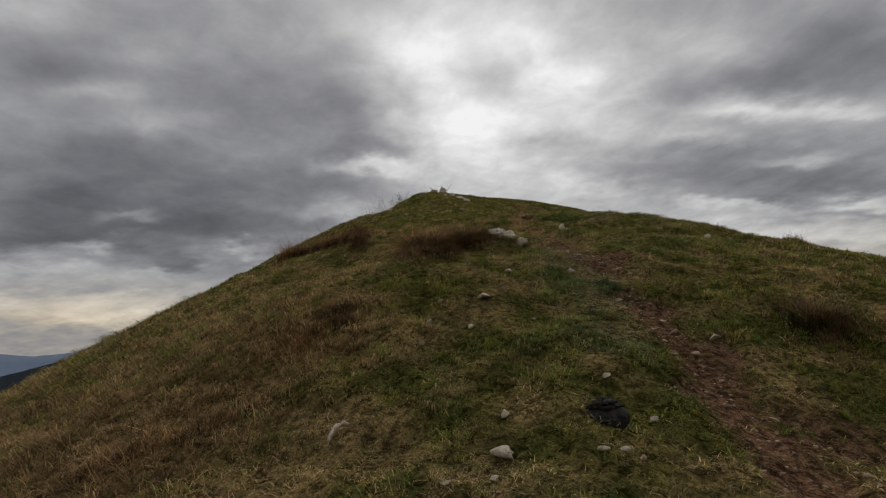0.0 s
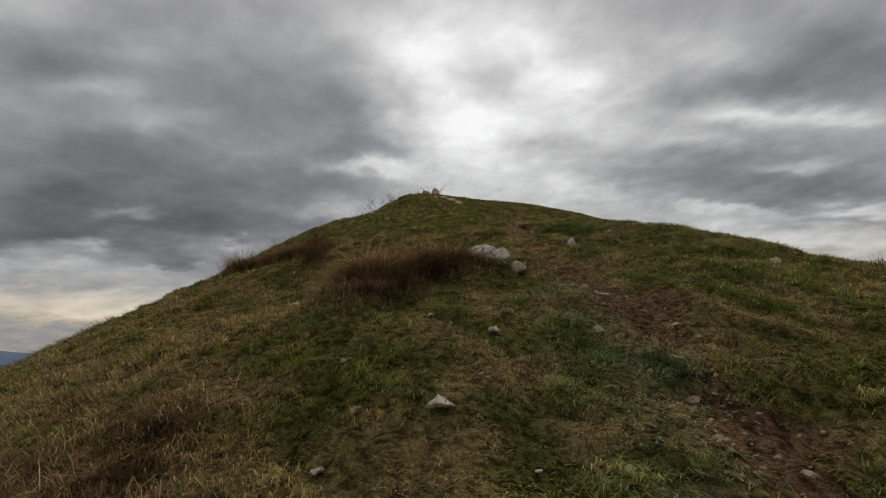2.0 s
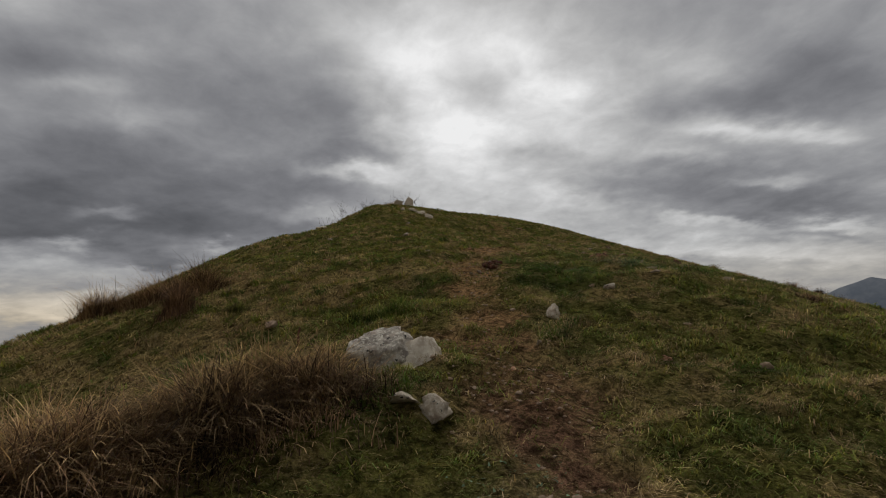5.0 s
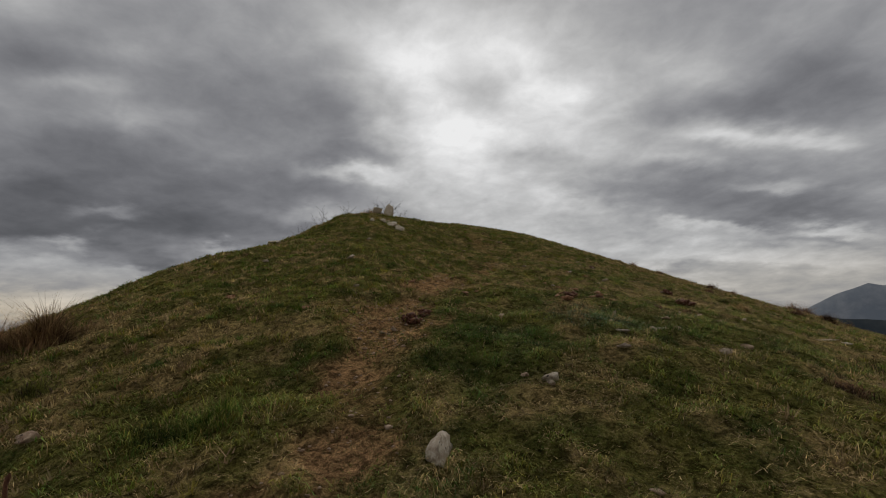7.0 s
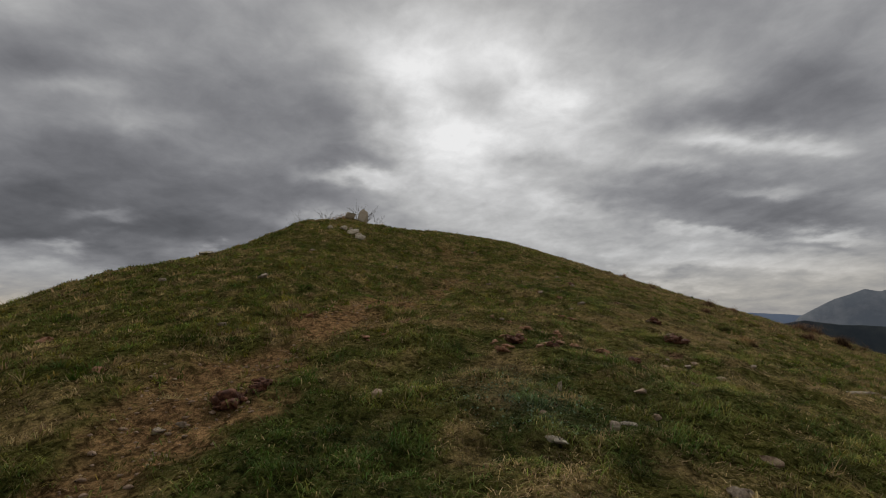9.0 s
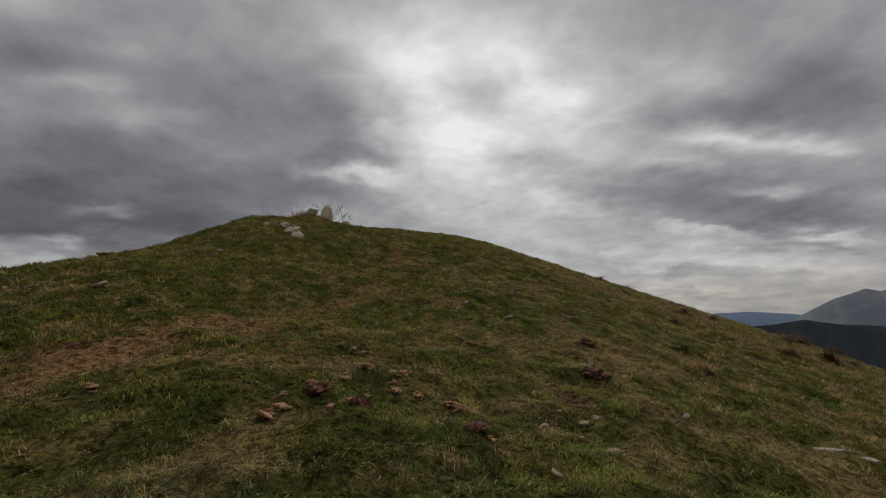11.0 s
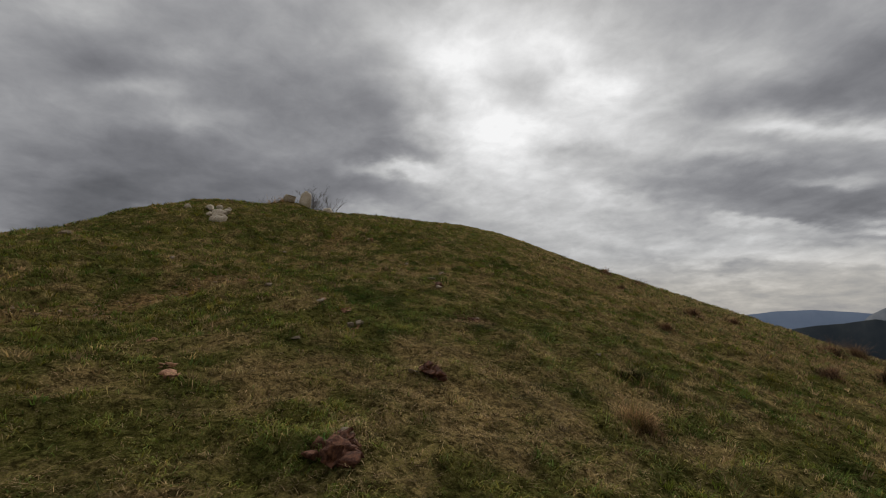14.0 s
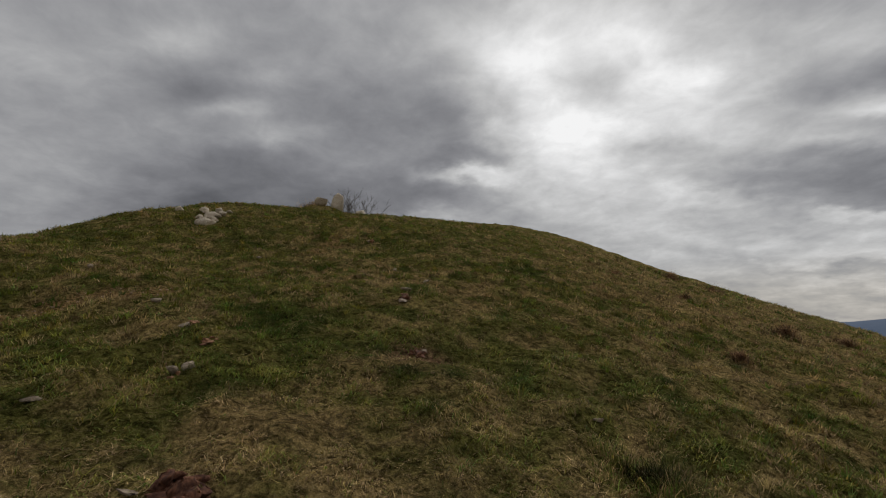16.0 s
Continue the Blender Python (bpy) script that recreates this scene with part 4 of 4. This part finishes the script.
def fresh_dung(x, y, size):
    """A mound of flat coiled folds, one upon another."""
    rng = np.random.default_rng(140)
    pieces = []
    for k in range(54):
        level = k / 54
        r = size * 0.42 * (1 - 0.6 * level) * rng.uniform(0.3, 1.0)
        a = k * 2.4
        v, f = lump(rng, 3, (size * 0.30, size * 0.085, size * 0.09), 0.25, 1, 0.10)
        v[:, 1] += 0.8 * v[:, 0] ** 2 / size
        z = size * (0.05 + 0.34 * level)
        pieces.append((turned(v, rng.uniform(0, 6.28), rng.normal(0, 0.4)) + np.array((r * math.cos(a), r * math.sin(a), z)), f))
    v, f = lump(rng, 3, (size * 0.95, size * 0.9, size * 0.6), 0.15, 0, 0.05)
    pieces.append((v, f))
    ob = new("cow_dung", mesh_of("cow_dung", pieces, BLACK_DUNG))
    ob.location = (x, y, gz(x, y))
    tagged(ob, "black fresh cow dung heaped in wet folds", "dung", "dung in the pasture")


def dung_piles(seed, places, mat, label, lumps, tall=0.42, core=0.5):
    for k, (x, y, size) in enumerate(places):
        dung_pile(seed + k, x, y, size, mat, label, lumps, tall, core)


fresh_dung(0.93, 2.97, 0.30)
dung_piles(200, [(2.37, 12.06, 0.34), (2.52, 12.22, 0.2), (4.72, 13.75, 0.30), (5.07, 13.5, 0.24), (5.85, 13.38, 0.22),
                 (7.42, 15.45, 0.42), (7.88, 16.92, 0.34), (2.52, 12.3, 0.18), (8.3, 19.4, 0.22), (7.74, 20.9, 0.2)],
           DUNG, "dark brown dried cow dung in a broken heap", 26, 0.9, 0.6)
dung_piles(230, [(4.63, 13.9, 0.24), (4.51, 13.21, 0.24), (4.84, 13.76, 0.13), (5.09, 13.73, 0.13), (4.87, 14.08, 0.18), (4.98, 13.48, 0.12), (4.89, 13.29, 0.16),
                 (5.32, 13.41, 0.12), (5.89, 13.95, 0.17), (5.57, 13.3, 0.2), (6.02, 13.21, 0.16), (5.94, 13.33, 0.11), (6.66, 13.65, 0.15), (5.34, 14.14, 0.15),
                 (4.48, 13.62, 0.14), (3.58, 14.46, 0.14), (5.0, 14.36, 0.22), (5.23, 14.42, 0.16), (5.36, 14.45, 0.15), (5.33, 14.23, 0.15), (5.28, 13.94, 0.18),
                 (5.45, 13.96, 0.22), (5.73, 13.85, 0.29), (4.91, 14.91, 0.14), (4.68, 15.0, 0.15), (5.24, 14.1, 0.14), (6.1, 16.04, 0.24)],
           OLD_DUNG, "flat crumbling plates of old reddish dung", 7, 0.5, 0.7)
dung_piles(260, [(3.06, 8.44, 0.14), (1.94, 8.35, 0.12), (4.57, 13.31, 0.2), (1.87, 14.25, 0.17), (2.33, 14.63, 0.2), (1.03, 12.74, 0.18), (-0.45, 14.1, 0.3),
                 (3.51, 14.26, 0.17), (3.14, 13.67, 0.18), (3.33, 13.76, 0.12), (6.0, 16.18, 0.22), (5.31, 16.97, 0.17), (6.73, 18.56, 0.16), (6.99, 17.85, 0.15),
                 (6.68, 18.59, 0.18), (6.34, 18.85, 0.16), (7.7, 21.1, 0.22), (5.76, 25.3, 0.26)],
           OLD_DUNG, "weathered brown dung patty sinking into the grass", 6, 0.5, 0.65)


# ---------------------------------------------------------------- shrubs, bracken, sticks
def dead_clump(name, seed, line, label, height, spread, count, shades, lean=0.5, category="dry plants", taper=1.0, droop=0.6, straws=0):
    """A stand of dead stalks along a line: stiff dark stalks below, paler bent blades over them."""
    rng = np.random.default_rng(seed)
    line = np.array(line, float)
    k = rng.uniform(0, len(line) - 1.001, count) if len(line) > 1 else np.zeros(count)
    i = k.astype(int)
    j = np.minimum(i + 1, len(line) - 1)
    mid = line[i] + (line[j] - line[i]) * (k - i)[:, None]
    r = np.abs(rng.normal(0, 0.5, count)) * spread
    a = rng.uniform(0, 2 * math.pi, count)
    x, y = mid[:, 0] + r * np.cos(a), mid[:, 1] + r * np.sin(a)
    edge = np.exp(-(r / spread) ** 2)
    h = height * (0.3 + 0.7 * edge) * rng.uniform(0.45, 1.15, count) * np.clip(2.6 * fbm(x, y, 0.33, seed, 3) - 0.3, 0.3, 1.5)
    h = h * (taper + (1 - taper) * k / max(1, len(line) - 1))
    base = new(name)
    bx, by = line.mean(0)
    base.location = (bx, by, gz(bx, by))
    tagged(base, label, category)
    stiff = rng.random(count) < 0.45
    shades = np.array(shades)
    for title, on, bend, width, mat in (("dead_growth", stiff, 0.8, 0.005, DRY), ("dry_growth", ~stiff, 1.0, 0.005, DRY)):
        n = int(on.sum())
        pick = rng.integers(0, 2, n) + (0 if title == "dead_growth" else 1)
        rgb = shades[pick] * (rng.uniform(0.5, 1.4, n) * np.clip(3.2 * fbm(x[on], y[on], 0.16, seed + 7, 2) - 0.6, 0.2, 1.7))[:, None]
        way = rng.uniform(0, 2 * math.pi, n)
        # stalks also cross the clump at a slant
        c = curved_blades(x[on] - bx, y[on] - by, ground_height(x[on], y[on]) - base.location.z, h[on], np.full(n, width) * rng.uniform(0.6, 1.3, n),
                   way, h[on] * bend * lean * rng.uniform(0.1, 1.5, n), np.clip(rng.normal(droop, 0.3, n), 0, 1.2))
        tagged(part(title, blade_mesh(title, c, rgb, mat), base), kind="stuff")
    if straws:
        at = rng.integers(0, count, straws)
        rgb = np.array(TAN) * rng.uniform(0.9, 1.9, straws)[:, None]
        c = curved_blades(x[at] - bx, y[at] - by, ground_height(x[at], y[at]) - base.location.z + h[at] * rng.uniform(0.2, 0.75, straws), rng.normal(0.03, 0.05, straws),
                   rng.uniform(0.0025, 0.005, straws), rng.uniform(0, 2 * math.pi, straws), rng.uniform(0.05, 0.19, straws), rng.uniform(0, 1, straws))
        tagged(part("fallen_straw", blade_mesh("fallen_straw", c, rgb, DRY), base, "pale broken straws caught in the clump"), kind="stuff")
    return base


PURPLE, RUSSET, TAN, OLIVE = (0.065, 0.042, 0.034), (0.16, 0.092, 0.05), (0.33, 0.225, 0.10), (0.12, 0.12, 0.03)
FOX = (0.24, 0.145, 0.072)
dead_clump("bracken_bank", 301, [(-0.25, 6.55), (-0.22, 6.8), (-0.05, 7.1), (0.25, 7.42), (0.6, 7.68), (0.85, 7.82)],
           "bank of dead purple-brown bracken and tall straw", 0.30, 0.40, 27000, [(0.095, 0.060, 0.043), (0.19, 0.118, 0.064), (0.34, 0.235, 0.12)], 1.2, taper=0.85, droop=0.8, straws=2200)
dead_clump("grass_tussock", 312, [(-0.42, 6.95), (-0.32, 7.3), (-0.1, 7.65), (0.3, 8.0), (0.75, 8.2)], "fringe of tan straw above the bracken", 0.36, 0.34, 11000, [FOX, TAN, (0.28, 0.215, 0.095)], 1.2, "grass tussock", droop=0.8, straws=700)
dead_clump("grass_tussock", 302, [(0.55, 7.75), (0.85, 8.05)], "tall green grass tussock at the end of the bracken", 0.17, 0.24, 1300, [LUSH, OLIVE, GREEN], 0.9, "grass tussock", droop=0.6)
dead_clump("grass_tussock", 303, [(-1.3, 4.3), (-0.95, 4.8)], "drooping russet straw tussock on the slope", 0.16, 0.55, 4200, [FOX, FOX, TAN], 1.3, "grass tussock", droop=0.8, straws=200)
dead_clump("grass_tussock", 304, [(-3.4, 2.7), (-2.4, 3.0), (-1.3, 3.7)], "drooping pale straw tussock on the slope", 0.13, 0.85, 7000, [FOX, FOX, TAN], 1.4, "grass tussock", droop=0.8, straws=300)
dead_clump("heather_bush", 305, [(-4.5, 13.6), (-3.9, 13.4), (-3.2, 13.15), (-2.5, 12.95), (-2.0, 12.8)], "brown heathery scrub on the skyline", 0.46, 0.45, 8000, [RUSSET, FOX, TAN], 1.1, "scrub")
dead_clump("heather_bush", 306, [(-1.9, 11.5)], "small dark heather bush", 0.42, 0.26, 1800, [PURPLE, RUSSET, FOX], 0.7, "scrub")
dead_clump("heather_bush", 307, [(3.3, 4.35), (3.65, 4.5)], "low dark heather bush in the grass", 0.19, 0.36, 3600, [PURPLE, RUSSET, OLIVE], 1.1, "scrub")
dead_clump("grass_tussock", 308, [(6.45, 8.6), (6.8, 8.75)], "brown grass tussock on the skyline", 0.22, 0.25, 900, [RUSSET, OLIVE, TAN], 0.6, "grass tussock")
dead_clump("grass_tussock", 309, [(-1.15, 11.2), (-0.85, 11.2)], "low dark tussock in the pasture", 0.2, 0.22, 900, [PURPLE, OLIVE, GREEN], 0.7, "grass tussock")
dead_clump("grass_tussock", 310, [(0.65, 10.0), (1.15, 10.1)], "thick green grass tussock", 0.13, 0.35, 2200, [OLIVE, LUSH, GREEN], 0.8, "grass tussock")
dead_clump("grass_tussock", 311, [(7.4, 12.0), (7.9, 12.4)], "dark grass tussock on the side slope", 0.22, 0.3, 900, [PURPLE, OLIVE, TAN], 0.7, "grass tussock")
dead_clump("grass_tussock", 313, [(9.8, 18.4), (10.3, 18.1)], "green and tan grass tussock on the upper slope", 0.12, 0.35, 2400, [LUSH, OLIVE, TAN], 0.9, "grass tussock")
dead_clump("grass_tussock", 314, [(9.55, 16.9), (9.75, 17.15)], "rusty straw tussock on the upper slope", 0.17, 0.26, 2200, [(0.08, 0.075, 0.025), FOX, TAN], 1.0, "grass tussock")
dead_clump("grass_tussock", 315, [(-1.2, 34.5), (-0.7, 34.6), (-0.2, 34.7)], "tan straw growing over the white summit stones", 0.55, 0.35, 1600, [FOX, TAN, (0.42, 0.27, 0.13)], 0.8, "grass tussock")
for k, (x, y, s) in enumerate(((16.9, 24.6, 0.5), (18.4, 25.9, 0.5), (17.7, 23.4, 0.45), (13.8, 24.7, 0.3), (16.1, 22.2, 0.4), (15.2, 25.6, 0.3), (12.6, 26.2, 0.25),
                               (19.8, 26.3, 0.5), (14.4, 21.3, 0.3), (11.4, 27.6, 0.22), (6.0, 10.6, 0.2), (13.6, 30.8, 0.35), (14.5, 30.1, 0.35), 
                               (12.0, 22.0, 0.2))):
    dead_clump("heather_bush", 330 + k, [(x, y)], "russet heather clump on the side slope", s * 0.8, s, int(1300 * s + 350), [PURPLE, RUSSET, FOX], 1.0, "scrub")


def tube(points, radii, sides=5):
    points = [Vector(p) for p in points]
    verts, faces = [], []
    for k, (p, r) in enumerate(zip(points, radii)):
        along = (points[min(k + 1, len(points) - 1)] - points[max(k - 1, 0)]).normalized()
        a = along.orthogonal().normalized()
        b = along.cross(a)
        for s in range(sides):
            q = 2 * math.pi * s / sides
            verts.append(p + r * (math.cos(q) * a + math.sin(q) * b))
    for k in range(len(points) - 1):
        for s in range(sides):
            t = (s + 1) % sides
            faces.append((k * sides + s, k * sides + t, (k + 1) * sides + t, (k + 1) * sides + s))
    return np.array([v[:] for v in verts]), np.array(faces)


def bare_shrub(seed, x, y, height, stems, label, forks=2):
    rng = random.Random(seed)
    base = new("bare_shrub")
    base.location = (x, y, gz(x, y))
    tagged(base, label, "shrub")
    for _ in range(stems):
        pieces = []

        def grow(at, way, length, radius, depth):
            pts, p = [at], Vector(at)
            for _k in range(4):
                way = (way + Vector((rng.gauss(0, 0.16), rng.gauss(0, 0.16), rng.gauss(0.04, 0.1)))).normalized()
                p = p + way * length / 4
                pts.append(p.copy())
            pieces.append(tube(pts, [radius * (1 - 0.15 * i) for i in range(5)], 4))
            if depth:
                for i in (1, 2, 3, 4):
                    for _b in range(rng.choice((1, 2))):
                        grow(pts[i], (way + Vector((rng.gauss(0, 0.6), rng.gauss(0, 0.6), rng.uniform(-0.1, 0.5)))).normalized(), length * rng.uniform(0.35, 0.6), radius * 0.6, depth - 1)

        a = rng.uniform(0, 6.28)
        grow(Vector((0.25 * math.cos(a), 0.25 * math.sin(a), -0.1)), Vector((math.cos(a) * 0.5, math.sin(a) * 0.5, 1.0)).normalized(), height * rng.uniform(0.6, 0.9), 0.008 + 0.004 * height, forks)
        part("stem", mesh_of("stem", pieces, BARK), base)
    return base


bare_shrub(401, -3.3, 44.0, 4.0, 12, "leafless thorn tree behind the summit")
bare_shrub(402, -5.1, 44.0, 3.9, 12, "leafless thorn tree behind the summit")
bare_shrub(403, 0.3, 37.0, 1.6, 9, "leafless pale shrub beside the summit stones", 3)


def build_sticks():
    v, f = tube([(0, 0, -0.04), (0.004, 0, 0.06), (0.0, 0.003, 0.13), (0.012, 0, 0.17), (0.02, 0, 0.19)], [0.012, 0.013, 0.010, 0.014, 0.006], 6)
    ob = new("stick", mesh_of("stick", [(v, f)], DUNG))
    ob.location = (0.21, 9.49, gz(0.21, 9.49))
    tagged(ob, "short dark dead stalk standing in the grass", "stick")
    v, f = tube([(-0.04, -0.10, 0.0), (-0.035, -0.07, 0.02), (-0.025, -0.03, 0.045), (-0.01, 0.02, 0.06), (0.025, 0.05, 0.065), (0.055, 0.06, 0.055)],
                [0.010, 0.012, 0.014, 0.018, 0.019, 0.006], 8)
    ob = new("bleached_root", mesh_of("bleached_root", [(v, f)], STONE))
    ob.location = (-0.69, 3.04, gz(-0.69, 3.04))
    tagged(ob, "bleached curved root sticking out of the turf", "root")


build_sticks()
